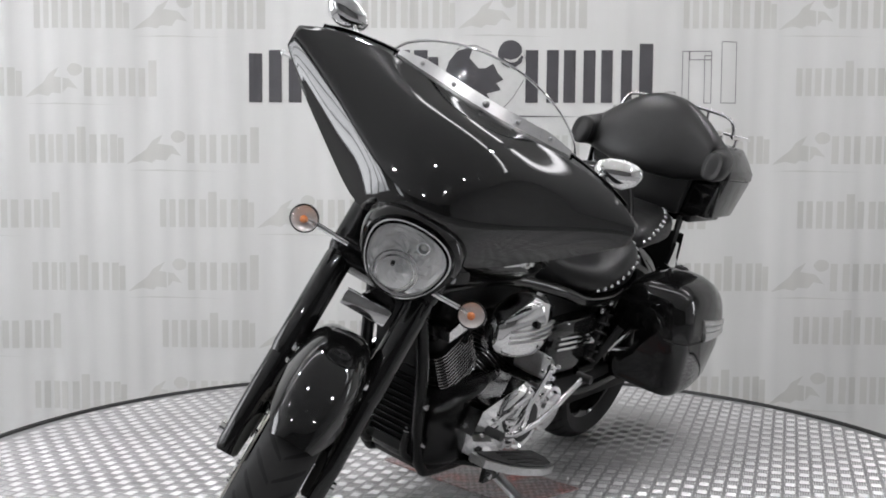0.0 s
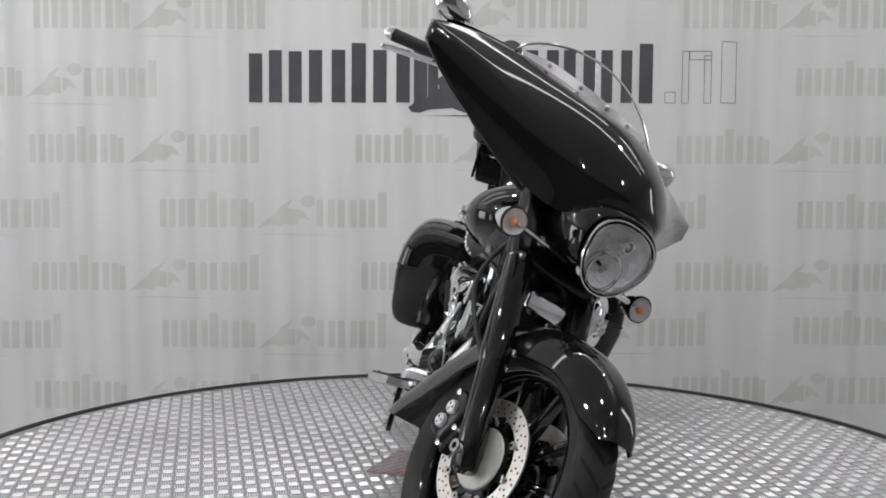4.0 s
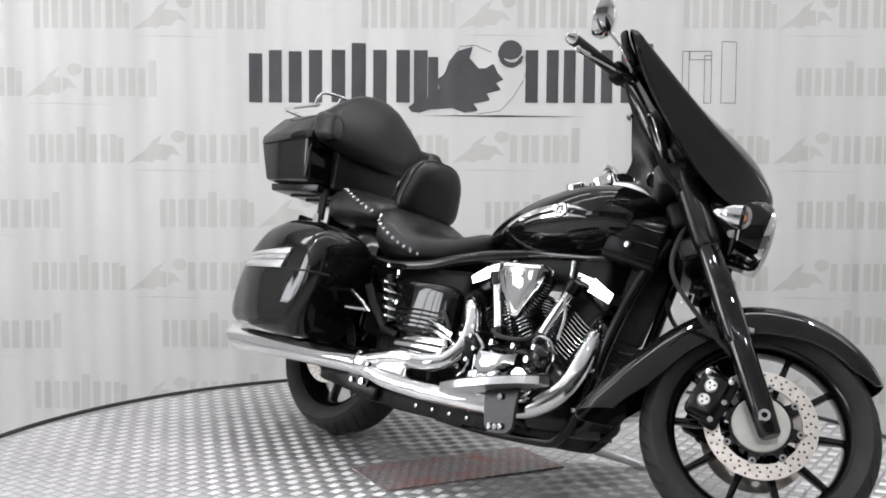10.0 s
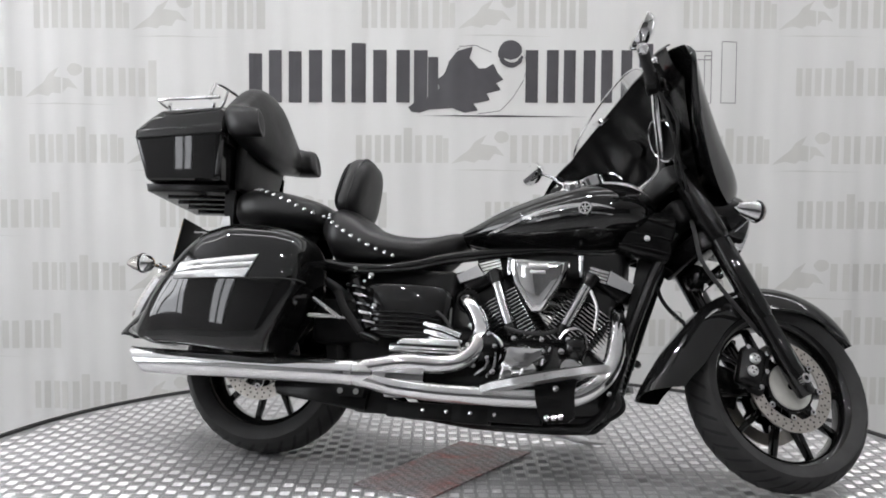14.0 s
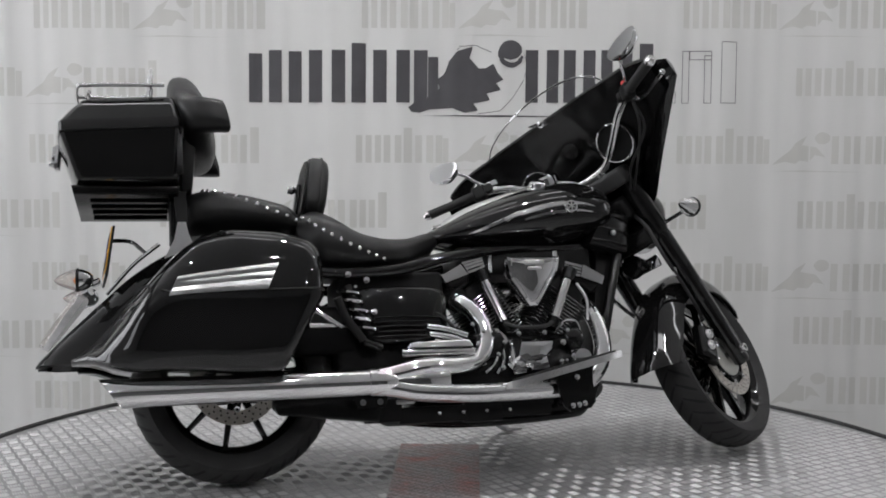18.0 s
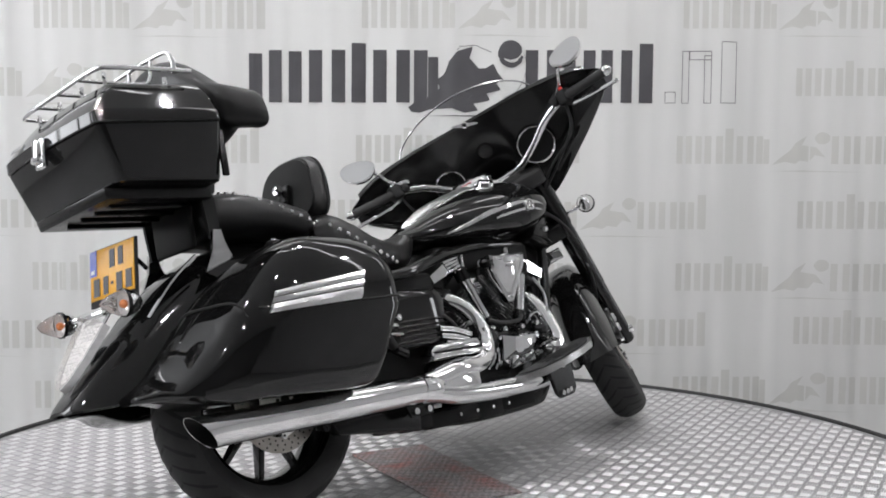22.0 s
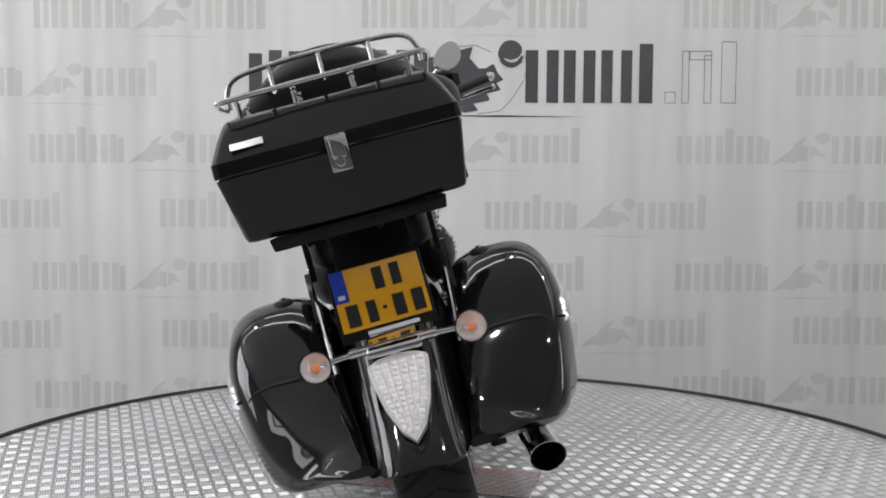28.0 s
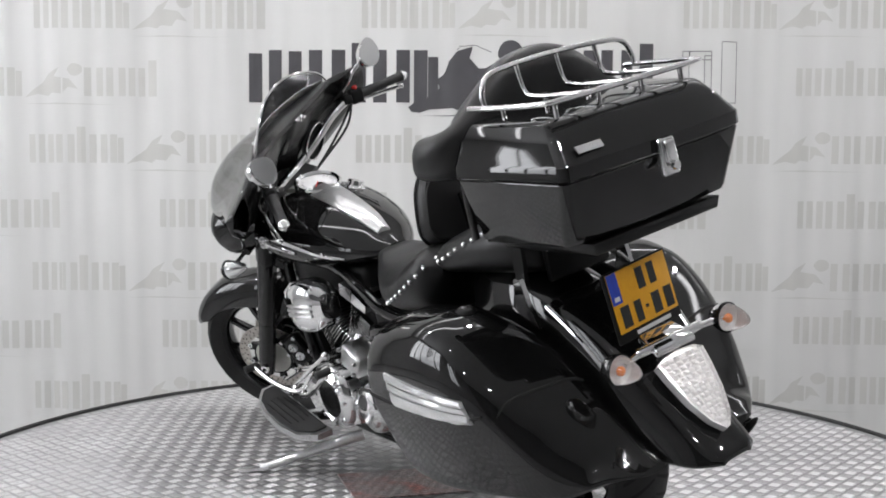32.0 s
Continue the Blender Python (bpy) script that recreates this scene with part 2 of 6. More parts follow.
def oval(cx, cy, a, b, n=24, power=2.0, turn=0.0):
    out = []
    for k in range(n):
        t = k * math.tau / n
        c, s = math.cos(t), math.sin(t)
        x = a * math.copysign(abs(c) ** (2 / power), c)
        y = b * math.copysign(abs(s) ** (2 / power), s)
        out.append((cx + x * math.cos(turn) - y * math.sin(turn), cy + x * math.sin(turn) + y * math.cos(turn)))
    return out


def ball(at, r, squash=(1, 1, 1), u=12, v=8):
    bm = bmesh.new()
    bmesh.ops.create_uvsphere(bm, u_segments=u, v_segments=v, radius=r, matrix=Matrix.Translation(at) @ Matrix.Diagonal((*squash, 1)))
    return bm


def stations(rows, n_ring=28, n_len=26, power=2.6, axis="x"):
    """A smooth body through stations along x: rows of x, y centre, z centre, half width, half height."""
    s = spline(rows, n_len)
    rings = []
    for x, yc, zc, hw, hh in s:
        rings.append([(x, a, b) for a, b in oval(yc, zc, max(hw, 0.002), max(hh, 0.002), n_ring, power)])
    return skin(rings)


# ---- showroom round the turntable ----
FLOOR_Z = -0.60
BANNER_Y = 2.25


def fold(x, z):
    """How far the hanging cloth stands out at a place."""
    loose = 0.5 + 0.5 * math.exp(-((x + 2.2) / 1.6) ** 2) + 0.25 * noise.noise(Vector((x * 0.8, z * 0.3, 9.0)))
    return (loose * (0.010 * math.sin(9.1 * x + 0.6 * math.sin(1.3 * z)) + 0.007 * math.sin(21.0 * x + 1.1 + 0.5 * z) + 0.0035 * math.sin(47.0 * x + 0.8 * z))
            + 0.012 * math.sin(2.3 * x + 0.7) + 0.010 * noise.noise(Vector((x * 5.0, z * 0.6, 3.0))) + 0.004 * noise.noise(Vector((x * 15.0, z * 1.0, 7.0))))


def make_banner():
    nx, nz = 800, 34
    xs, zs = np.linspace(-5.2, 5.2, nx), np.linspace(FLOOR_Z, 3.1, nz)
    rings = [[(x, BANNER_Y - fold(x, z), z) for z in zs] for x in xs]
    back = [[(x, BANNER_Y - fold(x, z) + 0.004, z) for z in zs[::-1]] for x in xs]
    bm = skin([a + b for a, b in zip(rings, back)], close=True, cap=True)
    ob = part("backdrop", bm, CLOTH)
    return tagged(ob, "white cloth banner printed with rows of grey marks", "backdrop", kind="structure")


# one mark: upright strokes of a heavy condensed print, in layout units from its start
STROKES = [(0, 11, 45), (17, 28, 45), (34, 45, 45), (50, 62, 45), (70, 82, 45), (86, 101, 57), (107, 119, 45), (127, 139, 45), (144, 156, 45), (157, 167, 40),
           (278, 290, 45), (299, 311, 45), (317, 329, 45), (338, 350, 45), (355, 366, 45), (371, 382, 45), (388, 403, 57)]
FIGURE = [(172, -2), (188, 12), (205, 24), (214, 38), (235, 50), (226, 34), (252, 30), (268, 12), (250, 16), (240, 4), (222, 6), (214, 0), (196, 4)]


def ink_quad(bm, corners, lift):
    """A patch of print on the cloth, cut into upright strips so that it follows the folds."""
    (x0, z0), (x1, z1) = corners
    n, k = max(1, int((x1 - x0) / 0.02)), max(1, int((z1 - z0) / 0.05))
    grid = [[bm.verts.new((x, BANNER_Y - fold(x, z) - lift, z)) for z in np.linspace(z0, z1, k + 1)] for x in np.linspace(x0, x1, n + 1)]
    for a, b in zip(grid[:-1], grid[1:]):
        for i in range(k):
            bm.faces.new((a[i], b[i], b[i + 1], a[i + 1]))


def ink_shape(bm, outline, lift):
    """A patch of any outline, filled in narrow upright slices that follow the folds."""
    xs = [p[0] for p in outline]
    n = max(2, int((max(xs) - min(xs)) / 0.008))
    cuts = np.linspace(min(xs), max(xs), n + 1)
    for xa, xb in zip(cuts[:-1], cuts[1:]):
        xm, hits = (xa + xb) / 2, []
        for (ax, az), (bx, bz) in zip(outline, outline[1:] + outline[:1]):
            if (ax - xm) * (bx - xm) < 0:
                hits.append(((az, bz, ax, bx)))
        hits.sort(key=lambda h: h[0] + (h[1] - h[0]) * (xm - h[2]) / (h[3] - h[2]))
        for lo, hi in zip(hits[0::2], hits[1::2]):
            quad = []
            for x, h in ((xa, lo), (xb, lo), (xb, hi), (xa, hi)):
                f = max(0.0, min(1.0, (x - h[2]) / (h[3] - h[2])))
                z = h[0] + (h[1] - h[0]) * f
                quad.append(bm.verts.new((x, BANNER_Y - fold(x, z) - lift, z)))
            bm.faces.new(quad)


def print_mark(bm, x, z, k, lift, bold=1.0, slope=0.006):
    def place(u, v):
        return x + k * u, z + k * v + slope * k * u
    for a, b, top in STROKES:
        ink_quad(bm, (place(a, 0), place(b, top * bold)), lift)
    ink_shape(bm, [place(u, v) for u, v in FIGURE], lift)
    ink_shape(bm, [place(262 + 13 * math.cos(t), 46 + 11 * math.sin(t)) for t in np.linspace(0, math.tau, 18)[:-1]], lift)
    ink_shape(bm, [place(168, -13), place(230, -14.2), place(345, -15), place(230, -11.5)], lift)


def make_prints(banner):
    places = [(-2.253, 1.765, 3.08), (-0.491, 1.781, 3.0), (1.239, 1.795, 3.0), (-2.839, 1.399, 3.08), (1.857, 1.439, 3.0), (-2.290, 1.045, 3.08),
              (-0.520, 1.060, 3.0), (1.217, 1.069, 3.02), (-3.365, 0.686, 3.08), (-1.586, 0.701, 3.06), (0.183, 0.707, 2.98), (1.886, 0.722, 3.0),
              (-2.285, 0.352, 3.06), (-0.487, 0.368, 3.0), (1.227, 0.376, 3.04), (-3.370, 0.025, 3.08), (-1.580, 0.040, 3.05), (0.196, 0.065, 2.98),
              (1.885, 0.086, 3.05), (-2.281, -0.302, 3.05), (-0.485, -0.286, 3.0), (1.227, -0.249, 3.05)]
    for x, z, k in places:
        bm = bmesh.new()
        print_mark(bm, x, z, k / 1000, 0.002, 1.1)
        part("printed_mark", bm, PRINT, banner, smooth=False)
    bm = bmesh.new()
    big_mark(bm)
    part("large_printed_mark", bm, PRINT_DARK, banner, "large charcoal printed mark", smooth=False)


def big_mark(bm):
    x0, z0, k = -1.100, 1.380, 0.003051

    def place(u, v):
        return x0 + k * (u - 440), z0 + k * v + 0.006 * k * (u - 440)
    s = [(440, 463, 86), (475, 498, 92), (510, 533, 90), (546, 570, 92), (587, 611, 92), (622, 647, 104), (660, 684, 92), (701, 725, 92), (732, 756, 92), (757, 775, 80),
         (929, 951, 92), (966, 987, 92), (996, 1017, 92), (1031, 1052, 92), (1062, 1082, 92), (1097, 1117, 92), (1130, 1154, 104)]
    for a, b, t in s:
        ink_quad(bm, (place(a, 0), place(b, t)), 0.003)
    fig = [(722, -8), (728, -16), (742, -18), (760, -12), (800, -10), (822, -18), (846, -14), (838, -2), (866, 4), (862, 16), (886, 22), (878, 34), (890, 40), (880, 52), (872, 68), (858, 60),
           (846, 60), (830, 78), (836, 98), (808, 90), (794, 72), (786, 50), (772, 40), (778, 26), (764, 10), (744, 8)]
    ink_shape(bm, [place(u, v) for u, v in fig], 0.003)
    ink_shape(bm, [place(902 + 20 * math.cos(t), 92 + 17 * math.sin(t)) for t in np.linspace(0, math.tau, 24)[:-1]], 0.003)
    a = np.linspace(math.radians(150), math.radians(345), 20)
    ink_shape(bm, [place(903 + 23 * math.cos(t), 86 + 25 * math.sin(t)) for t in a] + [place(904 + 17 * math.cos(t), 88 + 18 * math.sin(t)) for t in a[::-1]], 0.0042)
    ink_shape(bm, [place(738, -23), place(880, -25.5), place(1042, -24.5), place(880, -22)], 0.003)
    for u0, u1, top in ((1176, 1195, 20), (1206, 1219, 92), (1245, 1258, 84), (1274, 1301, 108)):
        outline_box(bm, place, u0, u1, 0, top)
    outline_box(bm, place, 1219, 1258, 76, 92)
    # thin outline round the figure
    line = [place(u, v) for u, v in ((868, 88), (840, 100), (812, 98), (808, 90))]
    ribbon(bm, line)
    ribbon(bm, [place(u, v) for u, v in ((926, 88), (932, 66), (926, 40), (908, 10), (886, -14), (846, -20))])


def ribbon(bm, pts, w=0.0016):
    for (ax, az), (bx, bz) in zip(pts[:-1], pts[1:]):
        d = Vector((bx - ax, bz - az)).normalized()
        nx, nz = -d.y * w, d.x * w
        ink_shape(bm, [(ax - nx, az - nz), (bx - nx, bz - nz), (bx + nx, bz + nz), (ax + nx, az + nz)], 0.003)


def outline_box(bm, place, u0, u1, v0, v1, w=1.0):
    for a, b, lo, hi in ((u0, u1, v0, v0 + w), (u0, u1, v1 - w, v1), (u0, u0 + w, v0, v1), (u1 - w, u1, v0, v1)):
        ink_quad(bm, (place(a, lo), place(b, hi)), 0.003)


def make_room():
    def wall(name, size, at, material, label, category):
        return tagged(part(name, block(size, 0, at), material, smooth=False), label, category, kind="structure")
    wall("floor", (13.0, 13.2, 0.1), (0, -3.9, FLOOR_Z - 0.05), CONCRETE, "grey showroom floor under the turntable", "floor")
    wall("ceiling", (13.0, 13.2, 0.1), (0, -3.9, 3.55), CEILING, "pale grey showroom ceiling with small spots", "ceiling")
    wall("wall_north", (13.0, 0.1, 4.1), (0, 2.65, 1.45), PLASTER, "grey plaster wall behind the banner", "wall")
    # side walls, each built round a window; wall behind the camera darkened as unlit depth
    for name, size, at in (("wall_west", (0.1, 13.2, 1.20), (-5.45, -3.9, 0.0)), ("wall_west_top", (0.1, 13.2, 0.3), (-5.45, -3.9, 3.35)),
                           ("wall_west_end", (0.1, 1.9, 2.6), (-5.45, 1.75, 1.9)), ("wall_west_pier", (0.1, 1.8, 2.6), (-5.45, -2.5, 1.9)), ("wall_west_corner", (0.1, 5.9, 2.6), (-5.45, -7.55, 1.9)),
                           ("wall_east", (0.1, 13.2, 1.10), (6.45, -3.9, -0.05)), ("wall_east_top", (0.1, 13.2, 0.8), (6.45, -3.9, 3.1)),
                           ("wall_east_end", (0.1, 0.8, 2.2), (6.45, 2.3, 1.6)), ("wall_east_corner", (0.1, 11.9, 2.2), (6.45, -4.55, 1.6))):
        wall(name, size, at, PLASTER, "grey plaster showroom wall beside a window", "wall")
    wall("wall_south", (13.0, 0.1, 4.1), (0, -7.6, 1.45), DIM_WALL, "unseen grey end wall, darkened for the dim far showroom", "wall")
    win = new("window_1")
    tagged(win, "long showroom window with slim upright posts", "window", kind="structure")
    part("window_pane", block((0.02, 2.4, 2.6), 0, (-5.47, -0.4, 1.9)), DAY, win, smooth=False)
    for y, w in ((-1.57, 0.06), (-1.0, 0.08), (-0.4, 0.08), (0.2, 0.08), (0.77, 0.06)):
        part("mullion", block((0.08, w, 2.6), 0.004, (-5.42, y, 1.9)), SATIN, win)
    # unseen glowing pane added further back to lift the ceiling's brightness
    win = new("fill_window_west")
    tagged(win, "unseen narrow window, added to brighten the ceiling", "window", kind="structure")
    part("window_pane", block((0.02, 1.2, 2.6), 0, (-5.47, -4.0, 1.9)), DAY, win, smooth=False)
    for k in range(3):
        part("mullion", block((0.08, 0.07, 2.6), 0.004, (-5.42, -4.565 + k * 0.565, 1.9)), SATIN, win)
    # unseen east pane, added along with the east fill lamp
    win = new("fill_window_east")
    tagged(win, "unseen mullioned window, added to brighten the east side", "window", kind="structure")
    part("window_pane", block((0.02, 0.5, 2.2), 0, (6.47, 1.65, 1.6)), DAY, win, smooth=False)
    for k in range(3):
        part("mullion", block((0.08, 0.06, 2.2), 0.004, (6.42, 1.43 + k * 0.22, 1.6)), SATIN, win)
    # two rows of tubes added overhead to brighten chrome and banner
    panel = new("fill_tube")
    part("housing", block((2.05, 0.16, 0.05), 0.008, (0, 0, -0.025)), WHITE, panel)
    part("diffuser", block((2.0, 0.11, 0.02), 0.006, (0, 0, -0.058)), PANEL, panel)
    tagged(panel, "unseen long tube lamp near the banner, added as fill light", "ceiling lamp", "ceiling tubes")
    for k in range(8):
        m = pose(-3.6 + (k % 4) * 2.4, 0.3 + (k // 4) * 1.2, 3.498)
        if k == 0:
            panel.matrix_basis = m
        else:
            copy_thing(panel, m)
    lamp = new("ceiling_spot")
    part("trim_ring", lathe([(0.052, 0.0), (0.075, 0.0), (0.078, -0.012), (0.056, -0.016), (0.052, 0.0)], 20, axis="z"), WHITE, lamp)
    part("lit_disc", lathe([(0.001, -0.006), (0.054, -0.006)], 20, axis="z"), SPOT, lamp)
    tagged(lamp, "small round lit spot in the ceiling", "ceiling lamp", "ceiling spots")
    first = True
    for ix in range(3):
        for iy in range(3):
            m = pose(-2.5 + ix * 2.5 + (0.5 if iy % 2 else 0), 0.4 - iy * 2.5, 3.498)
            if first:
                lamp.matrix_basis, first = m, False
            else:
                copy_thing(lamp, m)


def make_turntable():
    tt = new("turntable")
    tagged(tt, "round turning platform of worn tread-plate alloy with black rubber edging", "turntable")
    rim = 1.785
    part("deck", lathe([(0.0005, -0.012), (0.6, -0.012), (1.2, -0.012), (rim - 0.02, -0.012), (rim - 0.02, -0.14), (0.0005, -0.14)], 128, axis="z"), DECK, tt)
    part("edging", lathe([(rim - 0.020, -0.012), (rim - 0.017, -0.002), (rim - 0.008, 0.001), (rim + 0.003, -0.003), (rim + 0.006, -0.13), (rim - 0.022, -0.13)], 128, axis="z", closed=True),
         EDGING, tt, "black rubber edging strip")
    part("plinth", lathe([(0.0005, -0.14), (1.45, -0.14), (1.45, FLOOR_Z), (0.0005, FLOOR_Z)], 64, axis="z"), SATIN, tt)
    # five-bar tread: square cells of parallel bars, turned crosswise from cell to cell
    cell, grid = 0.0448, radians(-15.5)
    ca, sa = math.cos(grid), math.sin(grid)
    low, peak = -0.012, -0.0102
    faces = [(0, 1, 7, 6), (1, 2, 7), (2, 3, 7), (3, 4, 6, 7), (4, 5, 6), (5, 0, 6)]

    def bars(cx, cy, cross):
        verts, polys = [], []
        for k in range(5):
            o = (k - 2) * 0.0078
            half = 0.0185
            flat = [(-half * 0.62, -0.0030), (half * 0.62, -0.0030), (half, 0), (half * 0.62, 0.0030), (-half * 0.62, 0.0030), (-half, 0), (-half * 0.6, 0), (half * 0.6, 0)]
            n0 = len(verts)
            for i, (u, v) in enumerate(flat):
                u, v = (u, v + o) if not cross else (-(v + o), u)
                x, y = cx + u, cy + v
                verts.append((x * ca - y * sa, x * sa + y * ca, peak if i > 5 else low))
            polys += [tuple(n0 + i for i in f) for f in faces]
        return verts, polys
    cell_mesh = []
    for cross in (False, True):
        v, p = bars(0, 0, cross)
        me = bpy.data.meshes.new("tread_cell")
        me.from_pydata(v, [], p)
        me.materials.append(TREAD)
        cell_mesh.append(me)
    n = int(rim / cell) + 2
    singles, rest_v, rest_f = [], [], []
    for ix in range(-n, n + 1):
        for iy in range(-n, n + 1):
            x, y = ix * cell, iy * cell
            rr = math.hypot(x, y)
            if rr > rim - 0.045:
                continue
            cross = (ix + iy) % 2 == 1
            way = math.atan2(y, x)
            if rr > 1.2 and abs(way) < 0.48 and len(singles) < 290:
                singles.append((x, y, cross))
                continue
            k = len(rest_v)
            v, p = bars(x, y, cross)
            rest_v += v
            rest_f += [tuple(k + i for i in f) for f in p]
    me = bpy.data.meshes.new("tread_field")
    me.from_pydata(rest_v, [], rest_f)
    me.materials.append(TREAD)
    field = new("tread_field", me)
    field.parent = tt
    tagged(field, kind="stuff")
    for x, y, cross in singles:
        ob = new("tread_cell", cell_mesh[cross])
        ob.parent, ob.location = tt, (x * ca - y * sa, x * sa + y * ca, 0)
    return tt


def make_mat():
    # a thin square mat lying on the deck beside the wheels
    ob = part("floor_mat", MAT_SHAPE(), MATTING, smooth=False)
    return tagged(ob, "worn grey and rusty red square mat lying on the turntable", "mat")


# ---- motorcycle: x forward, y to its left, z up from the ground when upright ----
RAKE, STEER = radians(30.03), radians(36.05)
AXIS_OFFSET = 0.8928
AXIS = Vector((-math.sin(RAKE), 0, math.cos(RAKE)))
NECK = Vector((math.cos(RAKE), 0, math.sin(RAKE))) * AXIS_OFFSET
# parts on the fork are built pointing straight ahead, then turned about the steering axis
TURNED = Matrix.Translation(NECK) @ Matrix.Rotation(STEER, 4, AXIS) @ Matrix.Translation(-NECK)
FRONT_AXLE = (0.902, 0.0, 0.322)
REAR_AXLE = (-0.8575, 0.0, 0.325)


def on_axis(d, y, s):
    """A place on the fork: forward of the steering axis, to the left, along the axis."""
    v = NECK / AXIS_OFFSET * (AXIS_OFFSET + d) + AXIS * s
    return (v.x, y, v.z)


def make_wheel(bike, name, centre, radius, width, rim_r, spokes, m, discs):
    cx, cy, cz = centre
    wheel = new(name)
    wheel.parent = bike
    h = width / 2
    # tyre carcass with a rounded crown
    prof = [(rim_r - 0.004, -h * 0.62), (rim_r + 0.012, -h * 0.86)]
    for k in range(13):
        a = -1.25 + k * 2.5 / 12
        prof.append((radius - (1 - math.cos(a)) * h * 0.72, math.sin(a) * h / math.sin(1.25)))
    prof += [(rim_r + 0.012, h * 0.86), (rim_r - 0.004, h * 0.62)]
    part("tyre", lathe(prof, 72, centre), RUBBER, wheel, m=m)
    # slanted tread grooves: dark strips a hair above the carcass, shade in their colour
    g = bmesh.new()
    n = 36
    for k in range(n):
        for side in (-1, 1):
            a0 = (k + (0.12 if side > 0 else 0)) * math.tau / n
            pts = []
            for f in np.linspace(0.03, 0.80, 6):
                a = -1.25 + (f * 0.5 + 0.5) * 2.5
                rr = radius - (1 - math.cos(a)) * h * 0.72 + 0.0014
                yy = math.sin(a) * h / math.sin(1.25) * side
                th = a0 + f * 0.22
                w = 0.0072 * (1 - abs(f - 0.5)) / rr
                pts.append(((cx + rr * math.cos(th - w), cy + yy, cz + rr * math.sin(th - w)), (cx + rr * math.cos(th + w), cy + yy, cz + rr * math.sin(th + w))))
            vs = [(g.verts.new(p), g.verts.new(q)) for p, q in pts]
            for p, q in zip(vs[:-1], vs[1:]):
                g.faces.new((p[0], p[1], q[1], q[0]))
    part("groove_shade", g, HOLE, wheel, m=m)
    # rim with a drop centre and lips
    part("rim", lathe([(rim_r + 0.010, -h * 0.66), (rim_r + 0.002, -h * 0.70), (rim_r - 0.012, -h * 0.60), (rim_r - 0.022, -h * 0.30), (rim_r - 0.024, h * 0.30),
                       (rim_r - 0.012, h * 0.60), (rim_r + 0.002, h * 0.70), (rim_r + 0.010, h * 0.66)], 64, centre, closed=True), PAINT, wheel, "gloss black cast rim", m=m)
    part("hub", lathe([(0.018, -0.075), (0.045, -0.07), (0.05, -0.03), (0.042, 0), (0.05, 0.03), (0.045, 0.07), (0.018, 0.075)], 28, centre, closed=True), SATIN, wheel, m=m)
    for k in range(spokes):
        b = (k + 0.25) * math.tau / spokes
        c, q = math.cos(b), math.sin(b)
        p0 = (cx + 0.040 * c, cy, cz + 0.040 * q)
        f = Matrix.Translation(p0) @ Matrix.Rotation(-b, 4, "Y")
        part("spoke", hull([(0, -0.020, -0.013), (0, 0.020, -0.013), (0, 0.020, 0.013), (0, -0.020, 0.013),
                            (rim_r - 0.058, -0.015, -0.0085), (rim_r - 0.058, 0.015, -0.0085), (rim_r - 0.058, 0.015, 0.0085), (rim_r - 0.058, -0.015, 0.0085)], 0.005),
             PAINT, wheel, m=f if m is None else m @ f)
    for side, r0, r1 in discs:
        y = cy + side
        part("brake_disc", lathe([(r0, y - 0.0025), (r1, y - 0.0025), (r1, y + 0.0025), (r0, y + 0.0025)], 64, (cx, 0, cz), closed=True), STEEL, wheel, "drilled steel brake disc", m=m)
        out = math.copysign(1, side)
        # drilled holes drawn as flat dark discs, their shade put into the colour
        dots = bmesh.new()
        for ring, count in ((r0 + 0.010, 30), ((r0 + r1) / 2, 30), (r1 - 0.009, 30)):
            for k in range(count):
                a = (k + (0.5 if ring == (r0 + r1) / 2 else 0.2)) * math.tau / count
                c = (cx + ring * math.cos(a), y + out * 0.0031, cz + ring * math.sin(a))
                vs = [dots.verts.new((c[0] + 0.0034 * math.cos(t), c[1], c[2] + 0.0034 * math.sin(t))) for t in np.linspace(0, math.tau, 9)[:-1]]
                dots.faces.new(vs)
        tagged(part("hole_pattern", dots, HOLE, wheel, m=m), kind="stuff")
        big = r0 > 0.105
        core = 0.078 if big else 0.066
        part("disc_carrier", lathe([(0.055, y - 0.004), (core + 0.006, y - 0.004), (core + 0.006, y + 0.004), (0.055, y + 0.004)], 40, (cx, 0, cz), closed=True), SATIN, wheel, m=m)
        part("hub_face", lathe([(0.012, y + out * 0.008), (core - 0.004, y + out * 0.008), (core, y + out * 0.002), (0.012, y - out * 0.004)], 36, (cx, 0, cz), closed=True), CARRIER, wheel,
             "pale alloy hub face", m=m)
        for k in range(8):
            a = k * math.tau / 8
            f = Matrix.Translation((cx, y, cz)) @ Matrix.Rotation(-a, 4, "Y")
            arm = hull([(core, -0.004, -0.016), (core, 0.004, -0.016), (core, 0.004, 0.016), (core, -0.004, 0.016),
                        (r0 + 0.004, -0.004, -0.009), (r0 + 0.004, 0.004, -0.009), (r0 + 0.004, 0.004, 0.009), (r0 + 0.004, -0.004, 0.009)], 0.002, 1)
            part("carrier_arm", arm, SATIN, wheel, m=f if m is None else m @ f)
        for k in range(8):
            a = k * math.tau / 8
            c = (cx + (r0 - 0.004) * math.cos(a), y + out * 0.003, cz + (r0 - 0.004) * math.sin(a))
            part("disc_bolt", lathe([(0.0045, 0), (0.010, 0), (0.010, out * 0.006), (0.0045, out * 0.006)], 12, c, closed=True), CHROME, wheel, m=m)
    return wheel


